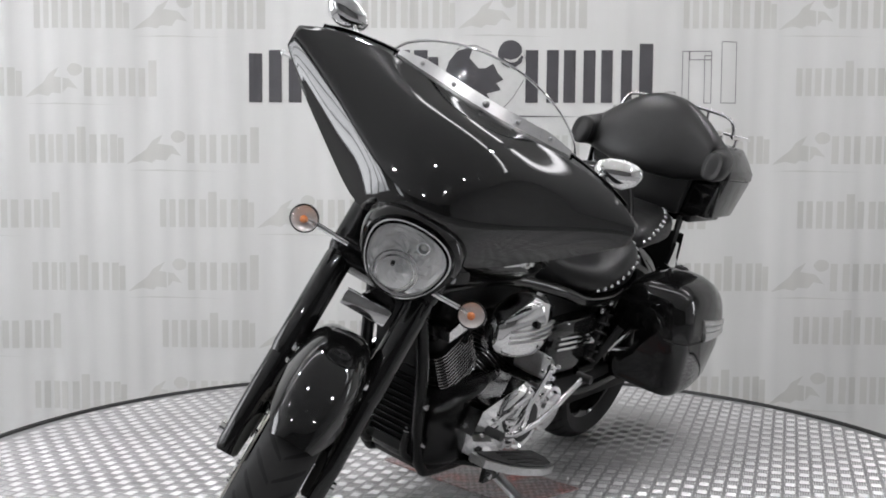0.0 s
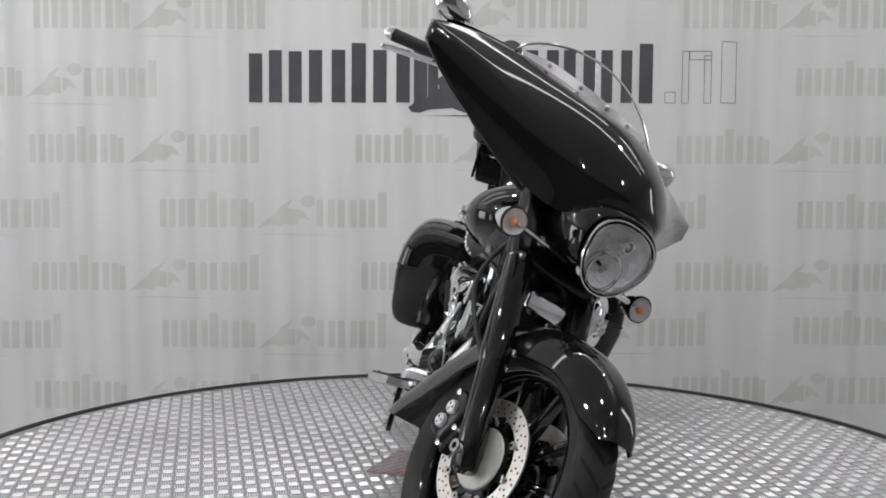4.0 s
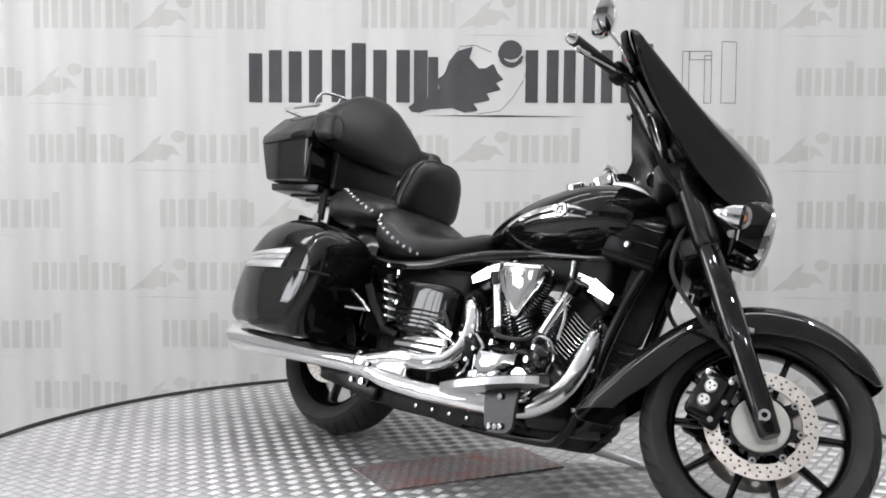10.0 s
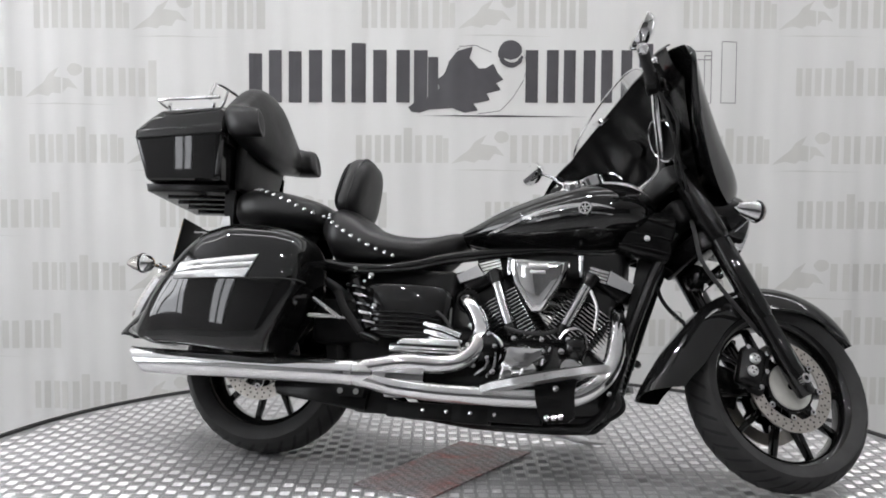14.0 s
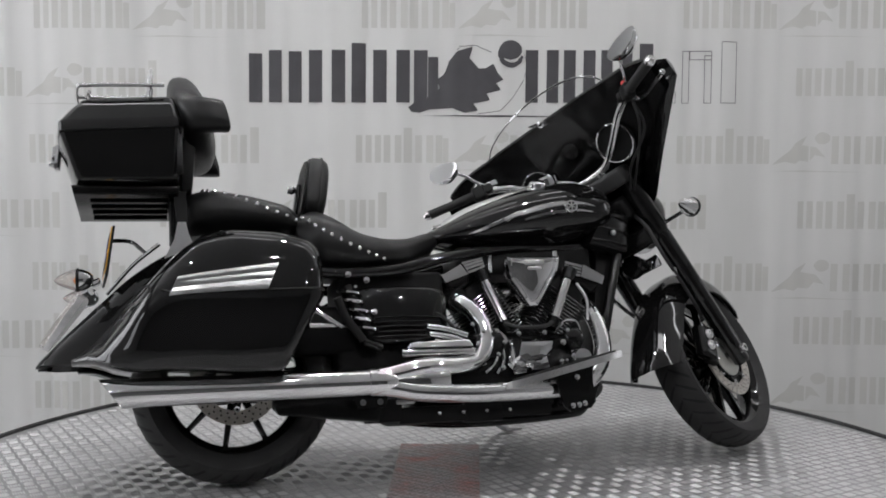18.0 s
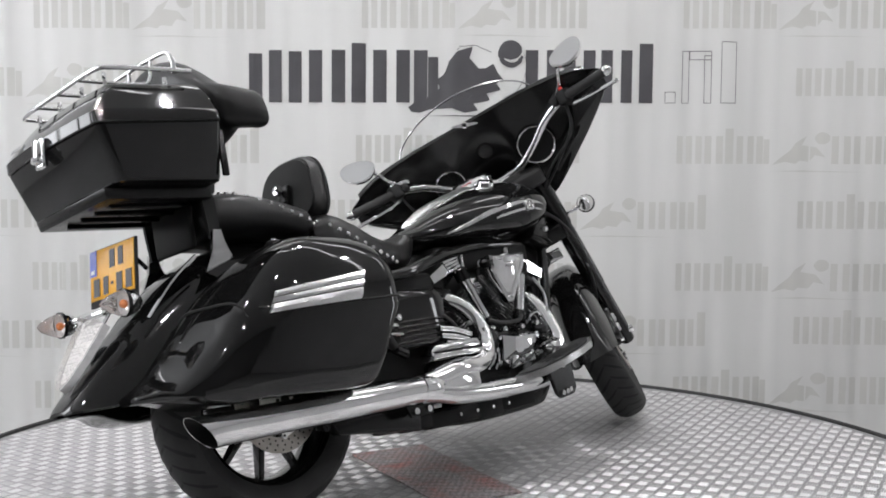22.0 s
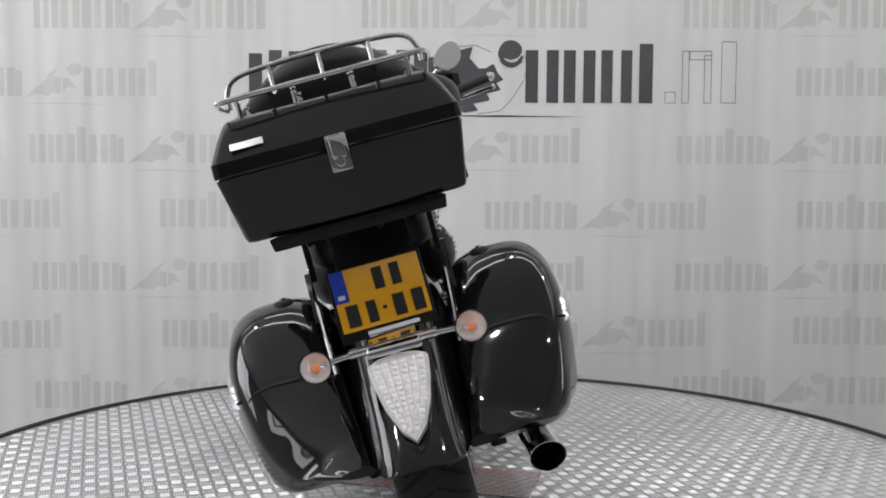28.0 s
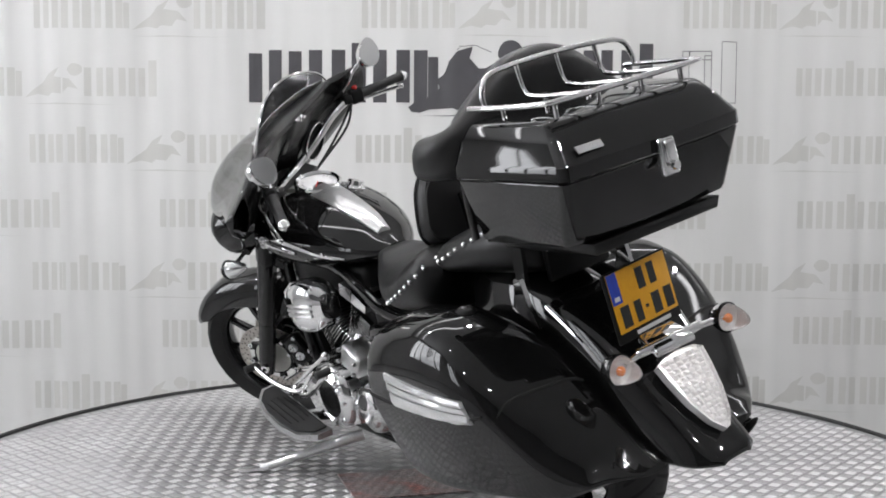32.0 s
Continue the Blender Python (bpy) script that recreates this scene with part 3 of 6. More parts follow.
def make_front_fender(bike):
    cx, _, cz = FRONT_AXLE
    arc = spline([(37, 0.362, 0.052), (48, 0.366, 0.080), (70, 0.366, 0.092), (95, 0.361, 0.095), (125, 0.361, 0.096), (155, 0.378, 0.097), (176, 0.428, 0.099), (191, 0.500, 0.094)], 40)
    rings = []
    for a, r, w in arc:
        c, s = math.cos(radians(a)), math.sin(radians(a))
        depth = float(np.interp(a, (37, 48, 90, 150, 178, 191), (0.025, 0.070, 0.10, 0.10, 0.12, 0.11)))
        ring = []
        for f in np.linspace(-1, 1, 15):
            rr = r - depth * abs(f) ** 3.2
            yy = w * math.copysign(min(1, abs(f) ** 0.8 * 1.02), f)
            ring.append((cx + rr * c, yy, cz + rr * s))
        inner = [(cx + (math.hypot(p[0] - cx, p[2] - cz) - 0.004) * c, p[1] * 0.95, cz + (math.hypot(p[0] - cx, p[2] - cz) - 0.004) * s) for p in ring[::-1]]
        rings.append(ring + inner)
    ob = part("front_fender", skin(rings), PAINT, bike, "gloss black deep front fender", m=TURNED)
    for side in (-1, 1):
        for dz in (0.205, 0.245):
            part("fender_bracket", block((0.05, 0.012, 0.018), 0.004, (cx - 0.10, side * 0.100, cz + dz)), CHROME, ob, m=TURNED)


def make_fork(bike):
    for side in (-1, 1):
        y = side * 0.118
        leg = part("fork_leg", tube([on_axis(0.055, y, -0.10), on_axis(0.055, y, 0.07)], 0.031, 20), SATIN, bike, "black telescopic fork leg", m=TURNED)
        part("upper_cover", tube([on_axis(0.055, y, 0.05), on_axis(0.055, y, 0.072), on_axis(0.055, y, 0.33), on_axis(0.055, y, 0.345)], 0.038, 22, radii=[0.033, 0.037, 0.037, 0.035]), PAINT, leg, m=TURNED)
        part("top_cover", tube([on_axis(0.055, y, 0.345), on_axis(0.055, y, 0.36), on_axis(0.055, y, 0.60)], 0.042, 22, radii=[0.036, 0.041, 0.041]), SATIN, leg, m=TURNED)
        part("slider", tube([on_axis(0.055, y, -0.222), on_axis(0.055, y, -0.214), on_axis(0.055, y, -0.13), on_axis(0.055, y, 0.05)], 0.03, 20, radii=[0.024, 0.030, 0.034, 0.034]), PAINT, leg, m=TURNED)
        part("axle_end", lathe([(0.008, -0.012), (0.016, -0.012), (0.017, 0.008), (0.008, 0.008)], 18, (FRONT_AXLE[0], y + side * 0.032, FRONT_AXLE[2]), closed=True), CHROME, leg, m=TURNED)
        # brake caliper behind the leg
        cal = part("brake_caliper", block((0.085, 0.052, 0.135), 0.018, (0, 0, 0), 3), SATIN, bike,
                   m=TURNED @ Matrix.Translation((FRONT_AXLE[0] - 0.150, side * 0.088, FRONT_AXLE[2] + 0.030)) @ pose(0, 0, 0, 0, 14, 0))
        seat_at = TURNED @ Matrix.Translation((FRONT_AXLE[0] - 0.150, side * 0.088, FRONT_AXLE[2] + 0.030)) @ pose(0, 0, 0, 0, 14, 0)
        for dz in (-0.026, 0.026):
            part("piston_cap", lathe([(0.001, 0.036), (0.015, 0.036), (0.0185, 0.031), (0.0185, 0.0)], 18, (-0.004, 0, dz * 0.85)), STRIP, cal, "pale round piston cap", m=seat_at @ Matrix.Diagonal((1, side, 1, 1)))
            for q in range(3):
                dot = (-0.004 + 0.008 * math.cos(q * 2.094 + 0.5), 0.0364, dz * 0.85 + 0.008 * math.sin(q * 2.094 + 0.5))
                part("cap_dot", lathe([(0.0001, 0.0), (0.0034, 0.0), (0.0036, -0.002)], 8, dot), HOLE, cal, m=seat_at @ Matrix.Diagonal((1, side, 1, 1)))
        part("caliper_bridge", block((0.05, 0.035, 0.15), 0.010, (0.032, -0.004, 0), 2), MATTE, cal, m=seat_at @ Matrix.Diagonal((1, side, 1, 1)))
        for dx, dz in ((0.036, -0.06), (0.036, 0.06), (0.046, 0.0), (-0.03, 0.055)):
            part("caliper_bolt", lathe([(0.001, 0.026), (0.008, 0.025), (0.009, 0.01)], 10, (dx, 0, dz)), CHROME, cal, m=seat_at @ Matrix.Diagonal((1, side, 1, 1)))
        part("brake_hose", tube([(FRONT_AXLE[0] - 0.10, side * 0.09, FRONT_AXLE[2] + 0.15), (FRONT_AXLE[0] - 0.23, side * 0.125, 0.56), (FRONT_AXLE[0] - 0.33, side * 0.14, 0.66), (0.56, side * 0.12, 0.78), (0.58, side * 0.06, 0.88)], 0.007, 8, 26), RUBBER, bike, m=TURNED)
        clip = [(FRONT_AXLE[0] - 0.27 + dx, side * 0.132, 0.60 + dz) for dx, dz in ((-0.012, -0.016), (0.012, -0.016), (0.012, 0.016), (-0.012, 0.016))]
        part("hose_clip", tube(clip, 0.0028, 6, closed=True), ALLOY, bike, m=TURNED)
    a, b = on_axis(0.03, 0, 0.36), on_axis(0.03, 0, 0.60)
    for name, c, z in (("lower_clamp", a, 0.07), ("upper_clamp", b, 0.065)):
        part(name, block((0.12, 0.25 if name == "lower_clamp" else 0.31, z), 0.014, (0, 0, 0), 3), SATIN if name == "lower_clamp" else GREYCAST, bike, m=TURNED @ Matrix.Translation(c) @ Matrix.Rotation(-RAKE, 4, "Y"))
    part("clamp_cover", block((0.16, 0.19, 0.09), 0.02, (0, 0, 0), 3), MATTE, bike, m=TURNED @ Matrix.Translation((0.58, 0, 0.90)) @ Matrix.Rotation(-RAKE, 4, "Y"))
    # handlebar with risers, grips, controls
    bar = part("handlebar", tube([(0.475, 0, 1.022), (0.462, 0.09, 1.028), (0.415, 0.175, 1.062), (0.358, 0.26, 1.108), (0.312, 0.335, 1.128), (0.27, 0.385, 1.125)], 0.0155, 14, 28), CHROME, bike, "chrome swept handlebar", m=TURNED)
    part("handlebar", tube([(0.475, 0, 1.022), (0.462, -0.09, 1.028), (0.415, -0.175, 1.062), (0.358, -0.26, 1.108), (0.312, -0.335, 1.128), (0.27, -0.385, 1.125)], 0.0155, 14, 28), CHROME, bike, m=TURNED)
    for side in (-1, 1):
        part("riser", tube([(0.520, side * 0.06, 0.955), (0.475, side * 0.06, 1.024)], 0.02, 14), CHROME, bike, m=TURNED)
        g0, g1 = Vector((0.272, side * 0.385, 1.124)), Vector((0.165, side * 0.535, 1.096))
        d = (g1 - g0).normalized()
        part("grip", tube([g0, g0 + d * 0.006, g0 + d * 0.05, g0 + d * 0.1, g1 - d * 0.01, g1], 0.017, 16, radii=[0.021, 0.017, 0.0175, 0.0168, 0.0178, 0.019]), RUBBER, bar, m=TURNED)
        part("bar_end", tube([g1, g1 + d * 0.014, g1 + d * 0.026], 0.018, 16, radii=[0.0185, 0.017, 0.006]), CHROME, bar, m=TURNED)
        part("switch_box", block((0.05, 0.04, 0.058), 0.01, (0, 0, 0), 3), MATTE, bike, m=TURNED @ aimed(g0 - d * 0.022, d))
        part("clutch_clamp" if side > 0 else "brake_clamp", block((0.035, 0.045, 0.036), 0.008, (0, 0, 0), 2), MATTE, bike, m=TURNED @ aimed(g0 - d * 0.062, d))
        part("fluid_reservoir", block((0.052, 0.042, 0.03), 0.008, (0, 0, 0), 3), CHROME if side > 0 else MATTE, bike, m=TURNED @ aimed(g0 - d * 0.06 + Vector((0.035, 0, 0.03)), d))
        lever = [g0 - d * 0.05 + Vector((0.03, 0, 0.0)), g0 - d * 0.0 + Vector((0.060, 0, -0.018)), g0 + d * 0.09 + Vector((0.058, 0, -0.030)), g1 + d * 0.022 + Vector((0.040, 0, -0.040))]
        part("lever", tube(lever, 0.007, 8, 20, radii=[0.011, 0.009, 0.008, 0.0075]), CHROME, bike, m=TURNED)
        part("lever_tip", ball(tuple(lever[-1]), 0.010, u=10, v=8), CHROME, bike, m=TURNED)
        # mirror on a bent chrome stalk
        head = Vector((0.198, side * 0.448, 1.246))
        part("mirror_stalk", tube([g0 - d * 0.06 + Vector((0.02, 0, 0.02)), (0.29, side * 0.372, 1.185), (0.26, side * 0.39, 1.215), (0.222, side * 0.415, 1.235)], 0.0065, 10, 18), CHROME, bike, m=TURNED)
        shape = oval(0, 0, 0.068, 0.046, 28, 2.2)
        shape = [(a * (1 + 0.16 * b / 0.046), b) for a, b in shape]
        back = [(0.0, 1.0), (0.012, 0.99), (0.026, 0.86), (0.038, 0.60), (0.045, 0.25)]
        rings = [[(dx, side * a * k, b * k) for a, b in shape] for dx, k in back]
        face = TURNED @ Matrix.Translation(head) @ pose(0, 0, 0, side * 18, 11 if side > 0 else 18, side * 6)
        mir = part("rear_view_mirror", skin(rings), CHROME, bike, "chrome teardrop mirror housing", m=face)
        part("mirror_glass", skin([[(-0.002, side * a * 0.93, b * 0.93) for a, b in shape], [(-0.0005, side * a * 0.93, b * 0.93) for a, b in shape]]), MIRROR, mir, m=face)
        # cables from the controls down to the neck
        for k in range(2):
            part("control_cable", tube([g0 - d * 0.03 + Vector((0.02, 0, -0.02)), (0.36 + 0.03 * k, side * 0.33, 1.03), (0.46, side * (0.22 - 0.03 * k), 0.96), (0.56, side * 0.10, 0.90)], 0.005, 8, 22), RUBBER, bike, m=TURNED)
    part("kill_switch", block((0.018, 0.016, 0.016), 0.004), RED, bike, "red engine stop switch", m=TURNED @ Matrix.Translation((0.275, -0.368, 1.158)))
    part("turn_switch", block((0.034, 0.02, 0.014), 0.004), CHROME, bike, m=TURNED @ Matrix.Translation((0.285, 0.365, 1.156)))


FAIRED = TURNED @ Matrix.Translation((0.0, 0.012, 0.0))
# fairing columns: |y| and five places from the top edge over the crest to the lower edge
FAIRING = [(0.0, (0.413, 1.245), (0.600, 1.205), (0.735, 1.128), (0.806, 1.040), (0.790, 1.000)),
           (0.06, (0.411, 1.245), (0.595, 1.203), (0.726, 1.124), (0.796, 1.030), (0.778, 0.975)),
           (0.12, (0.402, 1.246), (0.575, 1.196), (0.694, 1.118), (0.757, 1.030), (0.728, 0.895)),
           (0.17, (0.385, 1.247), (0.545, 1.188), (0.648, 1.113), (0.704, 1.040), (0.640, 0.898)),
           (0.24, (0.345, 1.247), (0.482, 1.184), (0.570, 1.122), (0.624, 1.070), (0.574, 0.938)),
           (0.32, (0.312, 1.240), (0.416, 1.186), (0.490, 1.138), (0.536, 1.100), (0.510, 0.976)),
           (0.42, (0.297, 1.222), (0.360, 1.188), (0.410, 1.158), (0.443, 1.134), (0.426, 1.022)),
           (0.5, (0.300, 1.195), (0.330, 1.180), (0.358, 1.166), (0.378, 1.150), (0.364, 1.062)),
           (0.542, (0.318, 1.168), (0.330, 1.165), (0.340, 1.158), (0.347, 1.150), (0.350, 1.110))]


def make_fairing(bike):
    cols = [[c[0]] + [v for p in c[1:] for v in p] for c in FAIRING]
    full = [[-c[0]] + c[1:] for c in cols[:0:-1]] + cols
    rings = []
    for row in spline(full, 81):
        y, pts = row[0], row[1:].reshape(5, 2)
        # the lower panel swells out below the crease
        swell = 0.012 * min(1.0, max(0.0, (abs(y) - 0.12) / 0.08)) * min(1.0, max(0.0, (0.54 - abs(y)) / 0.10))
        upper, mid = spline(pts[:4], 19), (pts[3] + pts[4]) / 2 + np.array((swell, 0.0))
        outer = np.vstack([upper, spline(np.vstack([pts[3], mid, pts[4]]), 9)[1:]])
        for _ in range(2):
            outer[14:23] = (outer[13:22] + 2 * outer[14:23] + outer[15:24]) / 4
        inner = [outer[-1] * (1 - f) + outer[0] * f + np.array((-0.010 - 0.02 * math.sin(f * math.pi) * max(0.0, 1 - abs(y) / 0.53), 0.0)) for f in np.linspace(0.02, 0.98, 7)]
        rings.append([(x, y, z) for x, z in outer] + [(x, y, z) for x, z in inner])
    rings = np.array(rings)
    for _ in range(60):
        rings[1:-1] = (rings[:-2] + 2 * rings[1:-1] + rings[2:]) / 4
    fairing = part("fairing", skin(rings), PAINT, bike, "gloss black batwing fairing on the fork", m=FAIRED, flat_angle=75)
    # dark dash facing the rider: a shelf behind the screen, then a panel falling away forwards
    trim = []
    row = spline(full, 400)
    for y in np.linspace(-0.49, 0.49, 41):
        k = row[np.argmin(np.abs(row[:, 0] - y))]
        p = k[1:].reshape(5, 2)
        edge = p[0] + np.array((-0.006, 0.0))
        blend = min(1.0, max(0.0, (abs(y) - 0.24) / 0.10))
        lip = np.array((0.300, 1.246)) * (1 - blend) + (p[0] + np.array((-0.020, -0.006))) * blend
        deep = p[4] * 0.8 + p[0] * 0.2 + np.array((-0.02, 0.0))
        low = np.array((min(deep[0], 0.56), deep[1])) * (1 - blend) + deep * blend
        line = [edge, (edge + lip) / 2 + np.array((0.0, 0.004)), lip, lip + np.array((-0.004, -0.012))]
        line += [lip * (1 - f) + low * f + np.array((-0.014 * math.sin(f * math.pi) - 0.002, 0.0)) for f in np.linspace(0.12, 1, 9)]
        trim.append([(x, y, z) for x, z in line])
    part("inner_panel", skin(trim, close=False, cap=False), SATIN, fairing, "satin black dash panel", m=FAIRED)
    # low clear screen: a curved pane with a bright rim and a metal base strip
    pane, edge = [], []
    for f in np.linspace(-1, 1, 33):
        y = f * 0.292
        base = np.array((0.415 - 1.15 * y * y, 1.246))
        rise = 0.150 * (1 - f * f) ** 0.75 + 0.003
        way = np.array((-0.62, 0.785))
        top = base + way * rise
        pane.append([(base[0], y, base[1]), tuple((base[0] + way[0] * rise * 0.5, y, base[1] + way[1] * rise * 0.5)), (top[0], y * 0.98, top[1])])
        edge.append((top[0], y * 0.98, top[1]))
    bm = skin(pane, close=False, cap=False)
    screen = part("windscreen", bm, SCREEN, fairing, "low clear windscreen", m=FAIRED)
    screen.visible_shadow = False
    part("screen_rim", tube(edge, 0.0035, 8), CHROME, fairing, m=FAIRED)
    strip = []
    for f in np.linspace(-1, 1, 29):
        y = f * 0.272
        x, z = 0.422 - 1.15 * y * y, 1.240
        k = 1.0 - 0.55 * max(0.0, abs(f) - 0.7) / 0.3
        strip.append([(x, y, z - 0.002), (x - 0.022 * k, y, z + 0.032 * k), (x - 0.027 * k, y, z + 0.030 * k), (x - 0.006, y, z - 0.005)])
    part("screen_strip", skin(strip), STRIP, fairing, "chrome screen base strip", m=FAIRED)
    for y in (-0.20, -0.10, 0.0, 0.10, 0.20):
        part("strip_bolt", ball((0.412 - 1.15 * y * y, y, 1.258), 0.010 if y == 0 else 0.007, (1, 1, 1), 10, 6), ALLOY, fairing, m=FAIRED)
    # winged badge on the inner panel and round vents
    badge = aimed((0.288, -0.006, 1.229), (-0.66, -0.62, -0.42))
    wings = [(u, 0.0075 * (1 - abs(u) / 0.052) ** 0.6 + 0.001) for u in np.linspace(-0.052, 0.052, 21)]
    part("inner_badge", slab(wings + [(u, -v) for u, v in wings[::-1]], 0.004, "yz", 0), CHROME, fairing, "small chrome winged badge", m=badge)
    part("badge_disc", lathe([(0.001, 0.007), (0.008, 0.007), (0.013, 0.004), (0.0135, -0.002)], 18, axis="x"), CHROME, fairing, m=badge)
    part("badge_centre", lathe([(0.001, 0.0085), (0.007, 0.0078), (0.0075, 0.004)], 14, axis="x"), SATIN, fairing, m=badge)
    part("speaker_cover", lathe([(0.001, 0.004), (0.030, 0.004), (0.036, -0.004), (0.036, -0.012)], 24, axis="x"), SATIN, fairing, m=aimed((0.409, 0.018, 1.136), (-0.58, -0.55, -0.60)))
    for at, way, r in (((0.515, -0.149, 1.118), (-0.74, -0.52, -0.42), 0.072), ((0.325, 0.158, 1.030), (-0.50, -0.72, -0.46), 0.060)):
        gauge = aimed(at, way)
        part("vent_cup", lathe([(0.001, -0.004), (r * 0.9, -0.004), (r, 0.004), (r + 0.002, -0.014)], 32, axis="x"), MATTE, fairing, m=gauge)
        ring = [(0.005, r * math.cos(t), r * math.sin(t)) for t in np.linspace(0, math.tau, 37)[:-1]]
        part("vent_ring", tube(ring, 0.0034, 8, closed=True), CHROME, fairing, "thin chrome ring on the inner panel", m=gauge)


def make_headlight(bike):
    head = new("headlight")
    head.parent = bike
    c = TURNED @ Matrix.Translation((0.760, 0.022, 0.894)) @ pose(0, 0, 0, 0, 6, 0)

    def shape(k, n=36):
        out = []
        for a, b in oval(0, 0, 0.103 * k, 0.098 * k, n, 2.25):
            out.append((a * (1.0 + 0.20 * b / 0.098), b))
        return out
    part("bucket", skin([[(x, a, b) for a, b in shape(k)] for x, k in ((-0.17, 0.02), (-0.17, 0.35), (-0.14, 0.62), (-0.08, 0.86), (-0.03, 0.96), (0.012, 1.0))], cap=False), PAINT, head, "black headlight shell", m=c)
    for name, rows, paint, label in (("bezel", ((0.004, 1.01), (0.024, 1.035), (0.038, 1.01), (0.038, 0.975), (0.020, 0.965)), CHROME, "chrome headlight bezel"),
                                     ("bezel_gap", ((0.024, 0.972), (0.028, 0.968), (0.026, 0.925), (0.012, 0.925)), SATIN, "black gap inside the bezel"),
                                     ("inner_bezel", ((0.012, 0.945), (0.036, 0.940), (0.042, 0.920), (0.038, 0.892), (0.012, 0.888)), CHROME, "thin chrome inner ring")):
        part(name, skin([[(x, a, b) for a, b in shape(k)] for x, k in rows], cap=False, loop=True), paint, head, label, m=c)
    # painted hood that wraps round the lamp from below its middle over the top
    hood = []
    for a in np.linspace(radians(-42), radians(222), 48):
        end = min(1.0, min(a - radians(-42), radians(222) - a) / 0.35 + 0.35)
        ring = []
        for x, k in ((-0.16, 1.08), (-0.11, 1.22), (-0.05, 1.27), (0.0, 1.255), (0.024, 1.19), (0.034, 1.12), (0.030, 1.065), (-0.03, 1.04), (-0.12, 1.00)):
            k = 1.0 + (k - 1.0) * end
            y, z = 0.103 * k * math.cos(a), 0.098 * k * math.sin(a)
            ring.append((x, y * (1.0 + 0.20 * z / 0.098), z))
        hood.append(ring)
    part("headlight_hood", skin(hood), PAINT, bike, "gloss black hood round the headlight", m=c @ Matrix.Translation((-0.006, 0, 0)))
    rng = random.Random(5)
    facets = []
    for x, k in ((-0.018, 0.04), (-0.017, 0.14), (-0.015, 0.24), (-0.012, 0.34), (-0.008, 0.44), (-0.004, 0.53), (0.000, 0.62), (0.006, 0.71), (0.012, 0.80), (0.020, 0.87), (0.026, 0.925)):
        facets.append([(x + rng.uniform(-0.009, 0.009) * (k < 0.9), a, b) for a, b in shape(k, 26)])
    part("reflector", skin(facets, cap=False), FACET, head, "faceted headlight reflector", smooth=False, m=c)
    low = (0, -0.006, -0.040)
    for r in (0.046, 0.056):
        ring = [(0.030 - 0.6 * (r - 0.046), low[1] + r * math.cos(t), low[2] + r * math.sin(t)) for t in np.linspace(0, math.tau, 33)[:-1]]
        part("projector_ring", tube(ring, 0.0034, 8, closed=True), CHROME, head, "bright ring round the lower bowl", m=c)
    bowl = [[(x + rng.uniform(-0.006, 0.006) * (0.01 < r < 0.04), low[1] + r * math.cos(t), low[2] + r * math.sin(t)) for t in np.linspace(0, math.tau, 17)[:-1]] for r, x in ((0.001, -0.004), (0.012, -0.003), (0.022, 0.002), (0.032, 0.009), (0.040, 0.017), (0.047, 0.027))]
    part("projector_bowl", skin(bowl, cap=False), FACET, head, smooth=False, m=c)
    part("projector_bulb", ball((0.012, low[1] + 0.008, low[2] + 0.006), 0.011, u=12, v=8), ALLOY, head, m=c)
    part("bulb_cap", lathe([(0.001, 0.012), (0.005, 0.011), (0.006, 0.0)], 10, (0.010, low[1] - 0.014, low[2] + 0.012), "x"), SATIN, head, m=c)
    part("position_bulb", lathe([(0.001, -0.012), (0.010, -0.010), (0.013, 0.004), (0.017, 0.004), (0.018, -0.014)], 16, (0.014, 0.026, 0.046), "x"), CHROME, head, m=c)
    part("position_dome", ball((0.010, 0.026, 0.046), 0.0075, u=10, v=8), WHITE, head, m=c)
    rings = [[(x, a, b) for a, b in shape(k)] for x, k in ((0.024, 0.93), (0.040, 0.86), (0.047, 0.66), (0.051, 0.36), (0.052, 0.02))]
    glass = part("lens", skin(rings, cap=False), GLASS, head, "clear domed headlight lens", m=c)
    glass.visible_shadow = False
    # signals on a bar under the headlight
    for side in (-1, 1):
        at = Vector((0.712, side * 0.240, 0.832))
        make_signal(bike, at, (1, 0, 0.02), Vector((0.715, side * 0.115, 0.83)), TURNED, True)
    part("signal_bar", tube([(0.70, -0.13, 0.832), (0.70, 0.13, 0.832)], 0.014, 12), SATIN, bike, m=TURNED)
    part("horn", lathe([(0.001, 0.0), (0.035, 0.002), (0.045, 0.012), (0.045, 0.035), (0.02, 0.04)], 24, (0, 0, 0), "x"), SATIN, bike, m=TURNED @ Matrix.Translation((0.62, 0.03, 0.70)))
    part("clamp_badge", block((0.014, 0.13, 0.046), 0.005), CHROME, bike, "chrome plate between the fork legs", m=TURNED @ Matrix.Translation((0.690, 0.004, 0.698)) @ pose(0, 0, 0, 0, -14, 0))
    part("plate_stay", block((0.05, 0.05, 0.03), 0.006), SATIN, bike, m=TURNED @ Matrix.Translation((0.665, 0.004, 0.70)))


